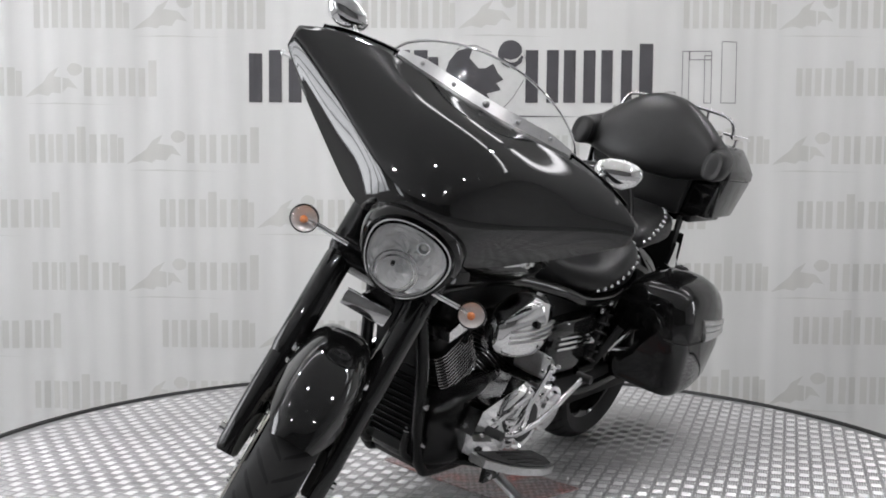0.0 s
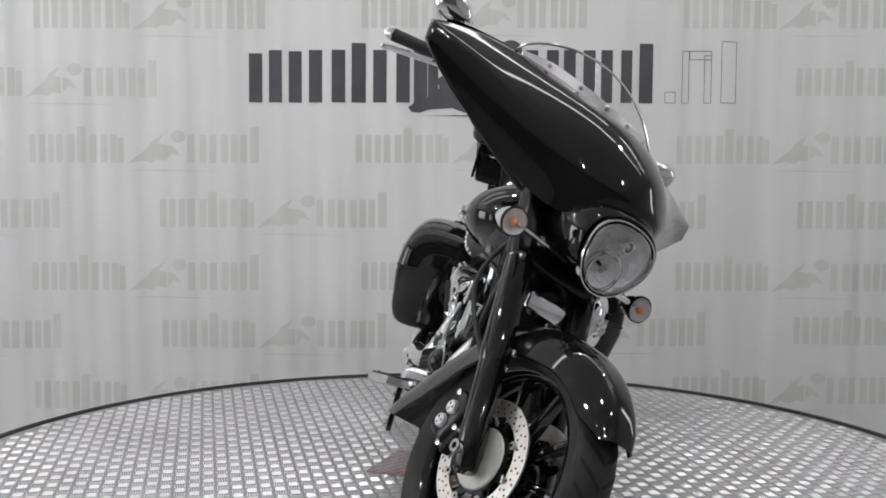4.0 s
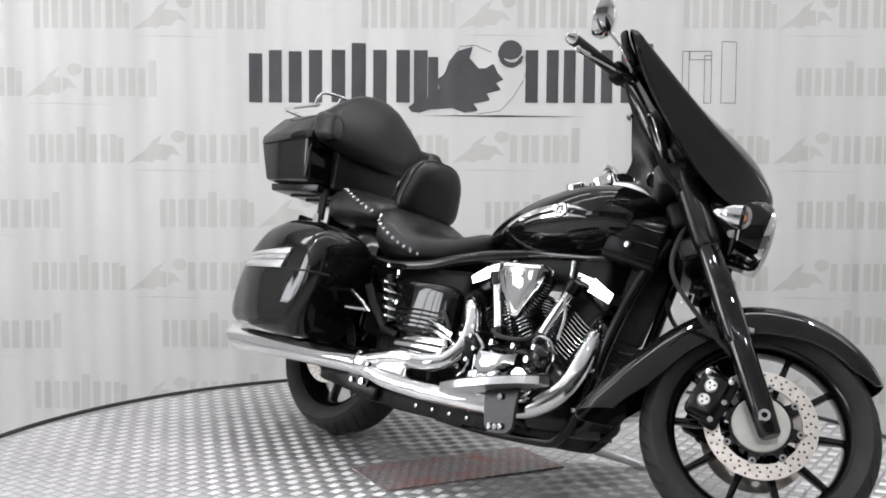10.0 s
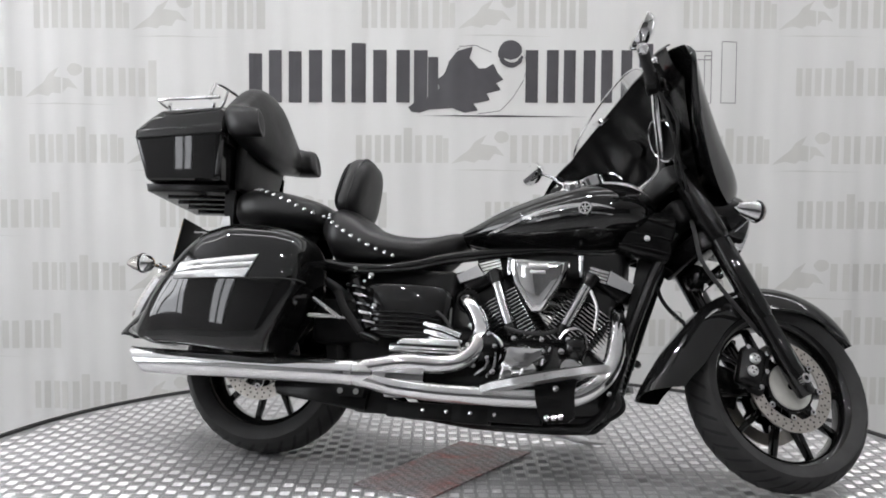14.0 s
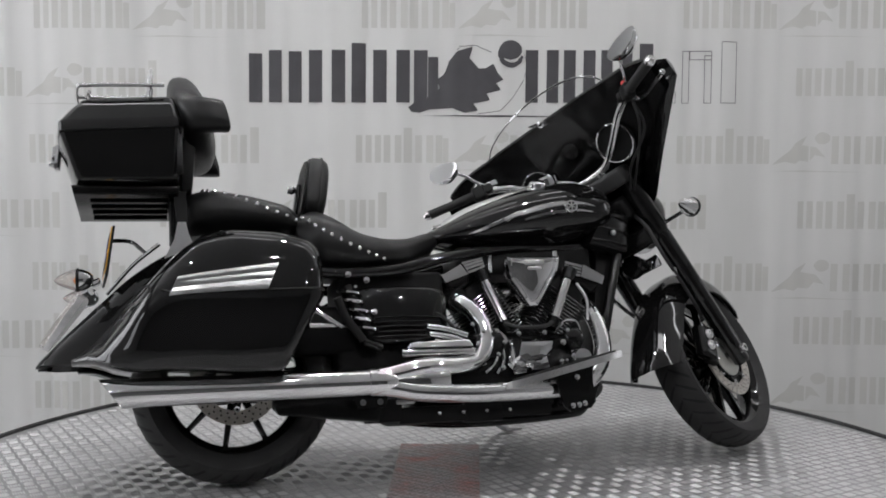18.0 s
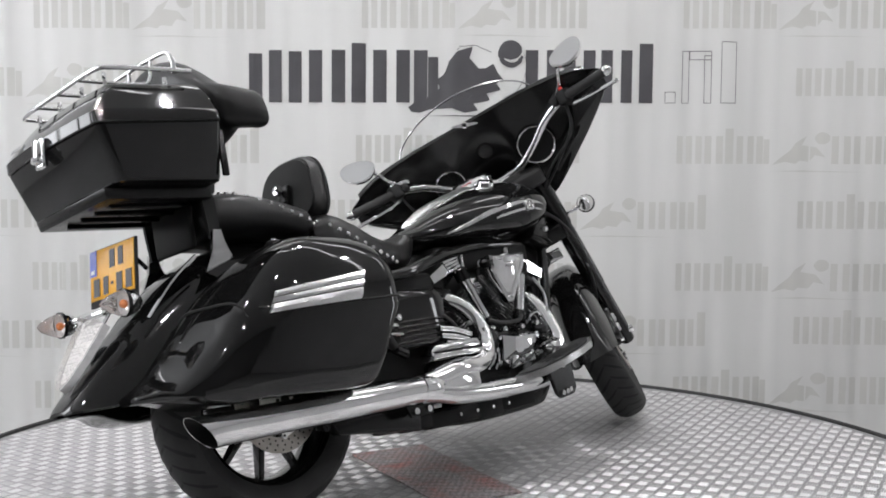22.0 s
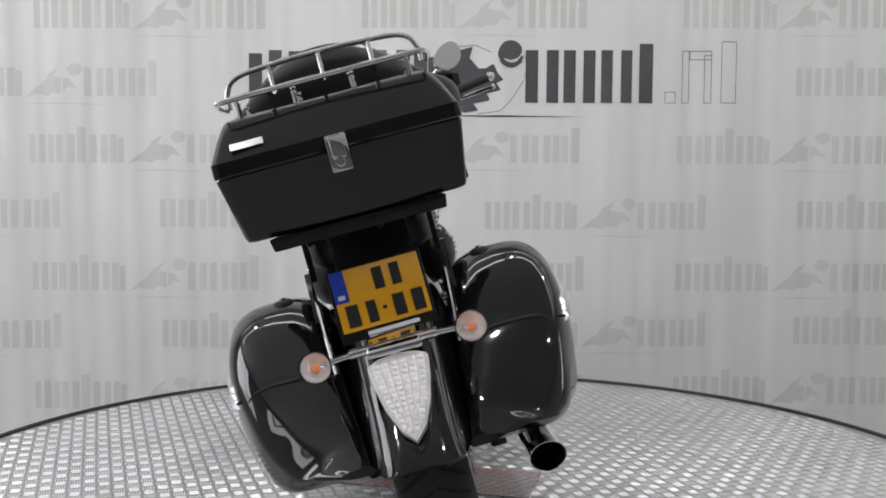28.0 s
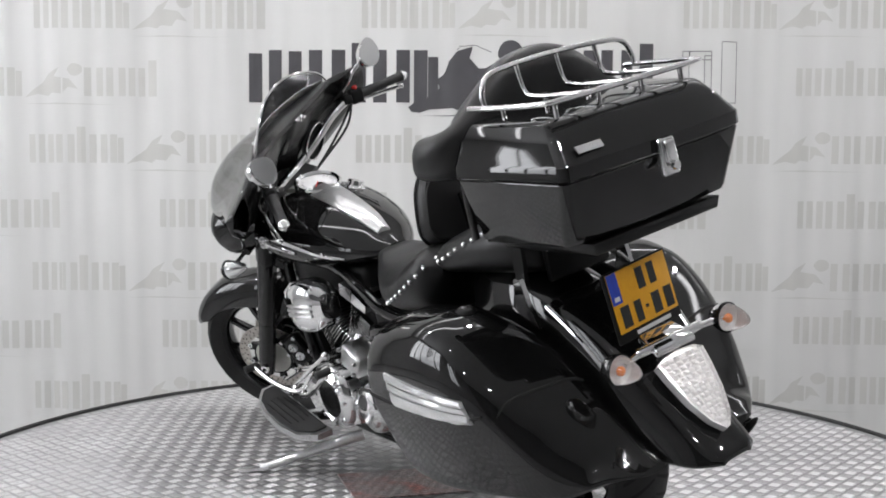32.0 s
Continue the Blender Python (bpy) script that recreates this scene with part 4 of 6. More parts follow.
def make_signal(bike, at, way, root, m, front):
    """A chrome bullet signal with a pale lens over an amber bulb."""
    f = m @ aimed(at, way)
    sig = new("turn_signal")
    sig.parent = bike
    if front:
        part("shell", lathe([(0.001, -0.075), (0.012, -0.066), (0.023, -0.045), (0.031, -0.02), (0.034, 0.002), (0.034, 0.010)], 24, axis="x"), CHROME, sig, "chrome bullet shell", m=f)
        lens = [(0.033, 0.010), (0.032, 0.016), (0.026, 0.025), (0.014, 0.031), (0.001, 0.033)]
    else:
        part("shell", lathe([(0.001, -0.040), (0.014, -0.037), (0.026, -0.026), (0.033, -0.010), (0.035, 0.004), (0.035, 0.010)], 24, axis="x"), CHROME, sig, "chrome round shell", m=f)
        lens = [(0.033, 0.010), (0.031, 0.024), (0.023, 0.046), (0.012, 0.066), (0.001, 0.076)]
    part("ring", lathe([(0.0345, 0.002), (0.037, 0.003), (0.037, 0.011), (0.0345, 0.012)], 24, axis="x", closed=True), SATIN, sig, m=f)
    cover = part("lens", lathe(lens, 24, axis="x"), LENS, sig, "clear lens over an amber bulb", m=f)
    cover.visible_shadow = False
    part("bowl", lathe([(0.001, -0.004), (0.014, -0.002), (0.026, 0.004), (0.0335, 0.009)], 24, axis="x"), REFLECTOR, sig, m=f)
    part("bulb", ball((0.010, 0.0, -0.002), 0.0105 if front else 0.0115, (0.9, 1, 1), 12, 8), AMBER, sig, m=f)
    part("stalk", tube([at, tuple((Vector(at) + Vector(root)) / 2), root], 0.008, 10), CHROME, sig, m=m)


def make_tank(bike):
    rows = [(-0.185, 0, 0.792, 0.045, 0.022), (-0.12, 0, 0.798, 0.10, 0.045), (-0.04, 0, 0.812, 0.150, 0.073), (0.06, 0, 0.828, 0.196, 0.098), (0.16, 0, 0.842, 0.224, 0.118),
            (0.26, 0, 0.857, 0.236, 0.128), (0.35, 0, 0.868, 0.232, 0.122), (0.42, 0, 0.873, 0.212, 0.104), (0.47, 0, 0.872, 0.165, 0.076), (0.49, 0, 0.872, 0.09, 0.04)]
    s = spline(rows, 34)
    rings = []
    for x, yc, zc, hw, hh in s:
        ring = []
        for a, b in oval(0, 0, 1, 1, 36, 2.15):
            # broad below the middle, drawn in towards the top
            w = hw * (1 - 0.06 * max(0.0, b))
            ring.append((x, a * w, zc + b * hh * (1.0 if b > 0 else 0.92)))
        rings.append(ring)
    tank = part("fuel_tank", skin(rings), PAINT, bike, "gloss black teardrop fuel tank")
    # console strip with the dial
    strip = []
    for x, z, w in spline([(-0.115, 0.848, 0.024), (-0.03, 0.895, 0.040), (0.08, 0.935, 0.050), (0.19, 0.968, 0.058), (0.30, 0.994, 0.062), (0.40, 0.990, 0.058), (0.46, 0.955, 0.042)], 30):
        strip.append([(x, w * f, z + 0.013 - 0.014 * f * f) for f in np.linspace(-1, 1, 9)] + [(x, w * f * 0.98, z - 0.03) for f in np.linspace(1, -1, 5)])
    part("tank_console", skin(strip), STRIP, tank, "silver tank console")
    g = Matrix.Translation((0.270, 0, 0.996)) @ pose(0, 0, 0, 0, -24, 0)
    part("dial_bezel", lathe([(0.058, -0.03), (0.074, -0.02), (0.077, 0.008), (0.070, 0.016), (0.062, 0.010)], 36, axis="z"), CHROME, tank, "chrome dial bezel", m=g @ Matrix.Diagonal((0.95, 1.12, 1, 1)))
    part("dial_face", lathe([(0.001, 0.006), (0.064, 0.006)], 36, axis="z"), WHITE, tank, "white speedometer dial", m=g @ Matrix.Diagonal((0.95, 1.12, 1, 1)))
    ticks = bmesh.new()
    for k in range(19):
        a = math.radians(-220 + k * 14.5)
        c, s2 = math.cos(a), math.sin(a)
        vs = [ticks.verts.new((r * s2 + w * c, -r * c + w * s2, 0.0068)) for r, w in ((0.046, -0.0013), (0.056, -0.0013), (0.056, 0.0013), (0.046, 0.0013))]
        ticks.faces.new(vs)
    part("dial_marks", ticks, INK, tank, smooth=False, m=g @ Matrix.Diagonal((0.95, 1.12, 1, 1)))
    part("dial_window", slab(oval(0, -0.0, 0.022, 0.012, 16, 3), 0.002, "xy", 0.008), SATIN, tank, m=g @ Matrix.Translation((-0.026, 0, 0)))
    part("dial_needle", block((0.045, 0.003, 0.002), 0, (0.02, 0, 0.010)), RED, tank, m=g @ pose(0, 0, 0, 0, 0, 140))
    cap = Matrix.Translation((0.215, -0.112, 0.962)) @ pose(0, 0, 0, 24, -6, 0)
    part("fuel_cap", lathe([(0.001, 0.020), (0.024, 0.020), (0.030, 0.015), (0.032, 0.0), (0.040, -0.004), (0.042, -0.012)], 28, axis="z"), CHROME, tank, "chrome fuel filler cap", m=cap)
    # winged badges on both flanks, following the tank's curve
    fine = spline(rows, 200)

    def flank(x, z, lift):
        k = fine[np.argmin(np.abs(fine[:, 0] - x))]
        b = (z - k[2]) / k[4]
        if b < 0:
            b /= 0.92
        b = max(-0.97, min(0.97, b))
        return k[3] * (1 - 0.06 * max(0.0, b)) * (1 - abs(b) ** 2.15) ** (1 / 2.15) + lift
    blades = [([(0.375, 0.862), (0.32, 0.872), (0.25, 0.872), (0.17, 0.858), (0.09, 0.836), (0.01, 0.806), (-0.06, 0.784)], 0.010),
              ([(0.372, 0.842), (0.31, 0.846), (0.24, 0.842), (0.16, 0.828), (0.12, 0.818)], 0.007)]
    for side in (-1, 1):
        for path, half in blades:
            pts = spline(path, 26)
            rings = []
            for i, (x, z) in enumerate(pts):
                w = half * math.sin(math.pi * min(1.0, 0.12 + 0.88 * (1 - i / 25))) ** 0.6 + 0.0012
                rings.append([(x, side * flank(x, z + w, -0.002), z + w), (x, side * flank(x, z + w * 0.5, 0.005), z + w * 0.5), (x, side * flank(x, z - w * 0.5, 0.005), z - w * 0.5), (x, side * flank(x, z - w, -0.002), z - w)])
            part("tank_badge", skin(rings), CHROME, tank, "chrome wing badge")
        f = Matrix.Translation((0.282, side * flank(0.282, 0.858, 0.0), 0.858)) @ pose(0, 0, 0, side * 6, 0, side * 2)
        part("badge_roundel", lathe([(0.016, side * 0.012), (0.021, side * 0.012), (0.024, side * 0.006), (0.024, -side * 0.006)], 26), CHROME, tank, m=f)
        part("roundel_inlay", lathe([(0.001, side * 0.0095), (0.017, side * 0.0095)], 22), SATIN, tank, m=f)
        for k in range(3):
            part("roundel_spoke", block((0.034, 0.003, 0.005), 0.001, (0, side * 0.0105, 0)), CHROME, tank, m=f @ pose(0, 0, 0, 0, 60 * k + 30, 0))


def make_seat(bike):
    rider = [(-0.655, 0, 0.80, 0.150, 0.045), (-0.60, 0, 0.775, 0.205, 0.105), (-0.53, 0, 0.755, 0.216, 0.100), (-0.45, 0, 0.730, 0.212, 0.074), (-0.36, 0, 0.722, 0.190, 0.061),
             (-0.27, 0, 0.728, 0.145, 0.060), (-0.20, 0, 0.758, 0.095, 0.050), (-0.155, 0, 0.785, 0.060, 0.026)]
    seat = part("rider_seat", stations(rider, 32, 34, 2.7), LEATHER, bike, "black studded leather rider seat")
    fine_seat = spline(rider, 200)
    pill = [(-1.03, 0, 0.872, 0.08, 0.045), (-1.00, 0, 0.872, 0.140, 0.066), (-0.93, 0, 0.876, 0.168, 0.074), (-0.84, 0, 0.868, 0.176, 0.070), (-0.75, 0, 0.855, 0.178, 0.062), (-0.68, 0, 0.842, 0.172, 0.052), (-0.645, 0, 0.832, 0.14, 0.035)]
    rear = part("passenger_seat", stations(pill, 32, 30, 2.8), LEATHER, bike, "black studded leather passenger seat")
    fine_pill = spline(pill, 200)
    for side in (-1, 1):
        for x, z in spline([(-0.95, 0.938), (-0.915, 0.932), (-0.85, 0.908), (-0.783, 0.881), (-0.72, 0.853), (-0.655, 0.832)], 11):
            k = fine_pill[np.argmin(np.abs(fine_pill[:, 0] - x))]
            b = min(0.95, (z - k[2]) / k[4])
            part("stud", ball((x, side * (k[3] * (1 - abs(b) ** 2.8) ** (1 / 2.8) + 0.001), z), 0.0080, (1, 1, 1), 8, 6), CHROME, rear)
        for (x, z), y in zip(spline([(-0.635, 0.840), (-0.60, 0.802), (-0.55, 0.770), (-0.49, 0.738), (-0.43, 0.712), (-0.375, 0.694)], 11), np.linspace(0.196, 0.196, 11)):
            k = fine_seat[np.argmin(np.abs(fine_seat[:, 0] - x))]
            b = max(-0.95, min(0.95, (z - k[2]) / k[4]))
            part("stud", ball((x, side * (k[3] * (1 - abs(b) ** 2.7) ** (1 / 2.7) + 0.001), z), 0.0080, (1, 1, 1), 8, 6), CHROME, seat)
    # rider's backrest on a bracket
    at = Matrix.Translation((-0.578, 0, 0.962)) @ pose(0, 0, 0, 0, 9, 0)
    rings = []
    for x, k in ((-0.034, 0.80), (-0.030, 0.93), (-0.016, 0.99), (0.0, 1.0), (0.018, 0.98), (0.034, 0.90), (0.042, 0.72), (0.045, 0.40)):
        ring = []
        for a, b in oval(0, 0, 0.138 * k, 0.116 * k, 36, 3.2):
            ring.append((x, a * (1.0 - 0.18 * b / 0.112), b))
        rings.append(ring)
    pad = part("rider_backrest", skin(rings), LEATHER, bike, "black padded rider backrest", m=at)
    part("backrest_shell", slab([(a * (1.0 - 0.18 * b / 0.098), b) for a, b in oval(0, 0, 0.132, 0.098, 30, 3.2)], 0.008, "yz", -0.037, 0.002), MATTE, pad, m=at)
    piping = [(0.012, a * (1.0 - 0.18 * b / 0.112), b) for a, b in oval(0, 0, 0.1385, 0.1165, 48, 3.2)]
    part("piping", tube(piping, 0.004, 6, closed=True), LEATHER, pad, m=at)
    part("backrest_post", block((0.014, 0.05, 0.16), 0.003), SATIN, pad, m=at @ Matrix.Translation((-0.048, 0, -0.06)))
    part("post_knob", lathe([(0.001, -0.03), (0.014, -0.028), (0.016, -0.012), (0.008, 0.0)], 16, axis="x"), CHROME, pad, m=at @ Matrix.Translation((-0.055, 0.0, 0.0)))


def make_top_case(bike):
    def ring(xr, xf, wr, wf, zr, zf, r=0.022):
        """A level outline of the case: rear and front ends, half widths and heights there."""
        out = []
        for sx, sy in ((-1, -1), (1, -1), (1, 1), (-1, 1)):
            x, w, z = (xr, wr, zr) if sx < 0 else (xf, wf, zf)
            for k in range(5):
                a = k * math.pi / 8
                ca, sa = (math.cos(a), math.sin(a)) if sx * sy > 0 else (math.sin(a), math.cos(a))
                out.append((x - sx * r * (1 - ca), sy * (w - r * (1 - sa)), z))
            if sx > 0 and sy < 0:
                out += [(xf, wf * g, zf) for g in (-0.5, 0.0, 0.5)]
        bow = [(xr - 0.014 * (1 - g * g), wr * g, zr) for g in (0.7, 0.35, 0.0, -0.35, -0.7)]
        return out + bow
    body = [ring(-1.322, -1.036, 0.238, 0.246, 0.940, 0.940), ring(-1.330, -1.030, 0.246, 0.254, 0.943, 0.943), ring(-1.335, -1.028, 0.250, 0.258, 0.952, 0.952), ring(-1.381, -1.022, 0.270, 0.290, 1.083, 1.097), ring(-1.380, -1.023, 0.269, 0.289, 1.085, 1.099)]
    case = part("top_case", skin(body), PAINT, bike, "gloss black hard top case", flat_angle=32)
    part("case_gasket", skin([ring(-1.376, -1.026, 0.265, 0.285, 1.083, 1.097), ring(-1.376, -1.026, 0.265, 0.285, 1.091, 1.105)]), HOLE, case)
    lid = [ring(-1.382, -1.021, 0.271, 0.291, 1.088, 1.102), ring(-1.385, -1.019, 0.273, 0.293, 1.091, 1.105), ring(-1.386, -1.019, 0.272, 0.292, 1.120, 1.131), ring(-1.382, -1.021, 0.269, 0.289, 1.125, 1.136),
           ring(-1.352, -1.028, 0.252, 0.268, 1.166, 1.182), ring(-1.322, -1.038, 0.234, 0.246, 1.200, 1.209), ring(-1.314, -1.042, 0.229, 0.240, 1.206, 1.215), ring(-1.290, -1.052, 0.215, 0.226, 1.211, 1.219), ring(-1.20, -1.12, 0.10, 0.10, 1.217, 1.222)]
    part("lid", skin(lid), PAINT, case, "gloss black bevelled lid", flat_angle=32)
    part("hinge_strip", block((0.012, 0.5, 0.05), 0.003, (-1.017, 0, 1.10)), SATIN, case)
    f = Matrix.Translation((-1.406, 0.0, 1.078)) @ pose(0, 0, 0, 0, 4, 0)
    part("latch_plate", block((0.018, 0.048, 0.082), 0.006, (0, 0, 0), 2), CHROME, case, "chrome latch with a key lock", m=f)
    part("latch_hasp", block((0.014, 0.030, 0.050), 0.005, (-0.012, 0, 0.012), 2), CHROME, case, m=f)
    part("key_lock", lathe([(0.001, -0.026), (0.009, -0.026), (0.011, -0.018), (0.011, 0)], 16, axis="x"), CHROME, case, m=f @ Matrix.Translation((0, 0, -0.020)))
    part("case_badge", slab([(-0.036, -0.009), (0.036, -0.009), (0.036, 0.009), (-0.036, 0.009)], 0.003, "yz", 0, 0), ALLOY, case, "small silver badge", m=Matrix.Translation((-1.379, 0.185, 1.146)) @ pose(0, 0, 0, 0, 37, 0))
    for side in (-1, 1):
        part("front_edge", block((0.02, 0.012, 0.13), 0.004, (-1.026, side * 0.270, 1.016)), SATIN, case)
    # tray and brackets under the case
    part("case_tray", hull([(-1.345, -0.192, 0.908), (-1.03, -0.192, 0.908), (-1.03, 0.192, 0.908), (-1.345, 0.192, 0.908), (-1.352, -0.197, 0.937), (-1.025, -0.197, 0.937), (-1.025, 0.197, 0.937), (-1.352, 0.197, 0.937)], 0.003), SATIN, bike, "matte black case tray")
    for y in (-0.12, -0.04, 0.04, 0.12):
        part("tray_rib", block((0.24, 0.012, 0.012), 0.003, (-1.18, y, 0.904)), SATIN, bike)
    for side in (-1, 1):
        part("case_bracket", slab([(-1.045, 0.925), (-1.005, 0.925), (-1.000, 0.80), (-1.035, 0.80)], 0.012, "xz", side * 0.158, 0.003), MATTE, bike, "matte black case bracket")
        part("bracket_foot", slab([(-1.033, 0.822), (-1.008, 0.822), (-1.000, 0.785), (-0.982, 0.741), (-1.075, 0.705), (-1.045, 0.765)], 0.012, "xz", side * 0.172, 0.004), CHROME, bike, "chrome fender bracket")
        part("fender_trim", tube([(-1.09, side * 0.158, 0.755), (-1.17, side * 0.152, 0.69), (-1.25, side * 0.143, 0.60)], 0.006, 8, 12), CHROME, bike)
    part("seat_back_panel", hull([(-1.055, -0.10, 0.79), (-1.035, -0.10, 0.79), (-1.035, 0.10, 0.79), (-1.055, 0.10, 0.79), (-1.055, -0.10, 0.925), (-1.030, -0.10, 0.925), (-1.030, 0.10, 0.925), (-1.055, 0.10, 0.925)], 0.012), MATTE, bike)
    # passenger backrest that wraps round to both sides
    half = [(-0.880, 0.268, 1.146, 0.010, 0.020), (-0.882, 0.268, 1.146, 0.032, 0.046), (-0.892, 0.269, 1.146, 0.040, 0.052), (-0.930, 0.270, 1.148, 0.044, 0.055), (-0.978, 0.250, 1.156, 0.050, 0.066), (-0.985, 0.165, 1.180, 0.056, 0.112), (-0.982, 0.085, 1.198, 0.062, 0.142)]
    path = spline([(x, -y, z, a, b) for x, y, z, a, b in half] + [(-0.980, 0.0, 1.204, 0.064, 0.150)] + half[::-1], 61)
    rings = []
    for i, row in enumerate(path):
        a, b = path[max(i - 1, 0)], path[min(i + 1, len(path) - 1)]
        d = Vector((b[0] - a[0], b[1] - a[1], 0)).normalized()
        n = Vector((d.y, -d.x, 0))
        rings.append([tuple(Vector(row[:3]) + n * u + Vector((-0.26 * v, 0, v))) for u, v in oval(0, 0, row[3], row[4], 24, 2.5)])
    part("passenger_backrest", skin(rings), LEATHER, bike, "black padded wrap-round passenger backrest")
    part("backrest_mount", hull([(-1.02, -0.15, 0.93), (-0.985, -0.15, 0.93), (-0.985, 0.15, 0.93), (-1.02, 0.15, 0.93), (-1.02, -0.18, 1.14), (-0.965, -0.18, 1.14), (-0.965, 0.18, 1.14), (-1.02, 0.18, 1.14)], 0.01), LEATHER, bike)
    # chrome luggage rack on the lid
    rack = new("luggage_rack")
    rack.parent = bike
    z = 1.248
    part("rack_tube", tube([(-1.07, -0.245, z + 0.004), (-1.16, -0.245, z + 0.002), (-1.30, -0.235, z), (-1.335, -0.20, z), (-1.34, 0.0, z), (-1.335, 0.20, z), (-1.30, 0.235, z), (-1.16, 0.245, z + 0.002), (-1.07, 0.245, z + 0.004)], 0.0065, 10, 60), CHROME, rack)
    part("rack_hoop", tube([(-1.115, -0.232, z), (-1.112, -0.230, z + 0.035), (-1.110, -0.20, z + 0.070), (-1.108, -0.10, z + 0.080), (-1.108, 0.0, z + 0.082), (-1.108, 0.10, z + 0.080), (-1.110, 0.20, z + 0.070), (-1.112, 0.230, z + 0.035), (-1.115, 0.232, z)], 0.0065, 10, 50), CHROME, rack)
    for y in (-0.12, 0.0, 0.12):
        part("rack_bar", tube([(-1.108, y, z + 0.080), (-1.112, y, z + 0.05), (-1.125, y, z + 0.012), (-1.16, y, z + 0.002), (-1.25, y, z), (-1.338, y, z)], 0.0055, 10, 30), CHROME, rack)
    for x in (-1.30, -1.12):
        for y in (-0.19, -0.065, 0.065, 0.19):
            part("rack_foot", tube([(x, y, z), (x, y, 1.206)], 0.006, 8), CHROME, rack)


def make_rear(bike):
    # rear fender: profile of centre line with half widths; open below over the tyre
    prof = spline([(-0.70, 0.80, 0.13, 0.30), (-0.80, 0.815, 0.150, 0.28), (-0.92, 0.80, 0.156, 0.24), (-1.05, 0.752, 0.152, 0.22), (-1.17, 0.680, 0.142, 0.26), (-1.27, 0.590, 0.126, 0.19), (-1.36, 0.505, 0.108, 0.112), (-1.415, 0.450, 0.094, 0.058), (-1.448, 0.416, 0.072, 0.022), (-1.464, 0.397, 0.045, 0.006)], 44)
    rings = []
    for x, z, w, drop in prof:
        ring = []
        for f in np.linspace(-1, 1, 17):
            ring.append((x, w * math.copysign(abs(f) ** 0.75, f), z - drop * abs(f) ** 3.4))
        rings.append(ring + [(x, y * 0.96, zz - 0.006) for x, y, zz in ring[::-1]])
    part("rear_fender", skin(rings), PAINT, bike, "gloss black long rear fender")
    # tail lamp: a long wedge of clear lens
    outline = [(0.0, 0.0), (0.026, 0.030), (0.048, 0.085), (0.062, 0.150), (0.066, 0.186), (0.040, 0.198), (0.0, 0.202), (-0.040, 0.198), (-0.066, 0.186), (-0.062, 0.150), (-0.048, 0.085), (-0.026, 0.030)]
    f = Matrix.Translation((-1.442, 0.0, 0.452)) @ pose(0, 0, 0, 0, 36, 0)
    lamp = part("tail_lamp", slab([(y * 1.04, z * 1.02 - 0.002) for y, z in outline], 0.02, "yz", 0.004, 0.003), REFLECTOR, bike, "long wedge tail lamp", m=f)
    part("tail_lens", slab(outline, 0.016, "yz", -0.012, 0.005), LENS, lamp, "clear ribbed tail lens", m=f).visible_shadow = False
    rng = random.Random(9)
    gems = bmesh.new()
    for iz in range(14):
        z0, z1 = 0.018 + iz * 0.0125, 0.018 + (iz + 1) * 0.0125 - 0.0008
        half = np.interp(z0, [o[1] for o in outline[:5]], [o[0] for o in outline[:5]]) * 0.92
        cells = 2 if half < 0.02 else (4 if half < 0.035 else 6)
        for iy in range(cells):
            y0, y1 = -half + iy * 2 * half / cells + 0.001, -half + (iy + 1) * 2 * half / cells - 0.001
            tip = gems.verts.new((-0.004 - rng.uniform(0.004, 0.010), (y0 + y1) / 2 + rng.uniform(-0.004, 0.004), (z0 + z1) / 2 + rng.uniform(-0.004, 0.004)))
            vs = [gems.verts.new((-0.0065, y, z)) for y, z in ((y0, z0), (y1, z0), (y1, z1), (y0, z1))]
            for i in range(4):
                gems.faces.new((vs[i], vs[(i + 1) % 4], tip))
    part("lamp_facets", gems, FACET, lamp, "cut lamp facets", smooth=False, m=f)
    part("lamp_cap", hull([(-1.335, -0.066, 0.625), (-1.27, -0.06, 0.655), (-1.27, 0.06, 0.655), (-1.335, 0.066, 0.625), (-1.335, -0.06, 0.645), (-1.275, -0.055, 0.672), (-1.275, 0.055, 0.672), (-1.335, 0.06, 0.645)], 0.006), CHROME, bike, "chrome tail lamp cap")
    part("signal_bar", tube([(-1.31, -0.10, 0.645), (-1.31, 0.10, 0.645)], 0.012, 12), CHROME, bike)
    for side in (-1, 1):
        make_signal(bike, Vector((-1.325, side * 0.177, 0.641)), (-1, 0, 0), Vector((-1.31, side * 0.08, 0.645)), Matrix.Identity(4), False)
    # number plate: yellow sheet with a blue band, plain bars in place of characters
    p = Matrix.Translation((-1.252, 0.0, 0.752)) @ pose(0, 0, 0, 0, 8, 5)
    plate = part("number_plate", block((0.008, 0.222, 0.168), 0.004, (0.004, 0, -0.006)), MATTE, bike, "yellow number plate in a black holder", m=p)
    part("plate_sheet", block((0.003, 0.206, 0.140), 0.001, (-0.0015, 0, 0.004)), YELLOW, plate, "yellow reflective sheet", m=p)
    part("plate_band", block((0.0015, 0.032, 0.072), 0, (-0.0038, 0.087, 0.038)), BLUE, plate, "blue country band", m=p)
    for y, z, wy, wz in ((-0.004, 0.038, 0.030, 0.050), (-0.044, 0.038, 0.028, 0.050), (0.072, -0.032, 0.036, 0.050), (0.028, -0.032, 0.028, 0.050), (-0.002, -0.030, 0.012, 0.008), (-0.036, -0.032, 0.034, 0.050), (-0.080, -0.032, 0.034, 0.050)):
        part("plate_bar", block((0.0015, wy * 0.8, wz), 0.0, (-0.004, y, z)), INK, plate, m=p)
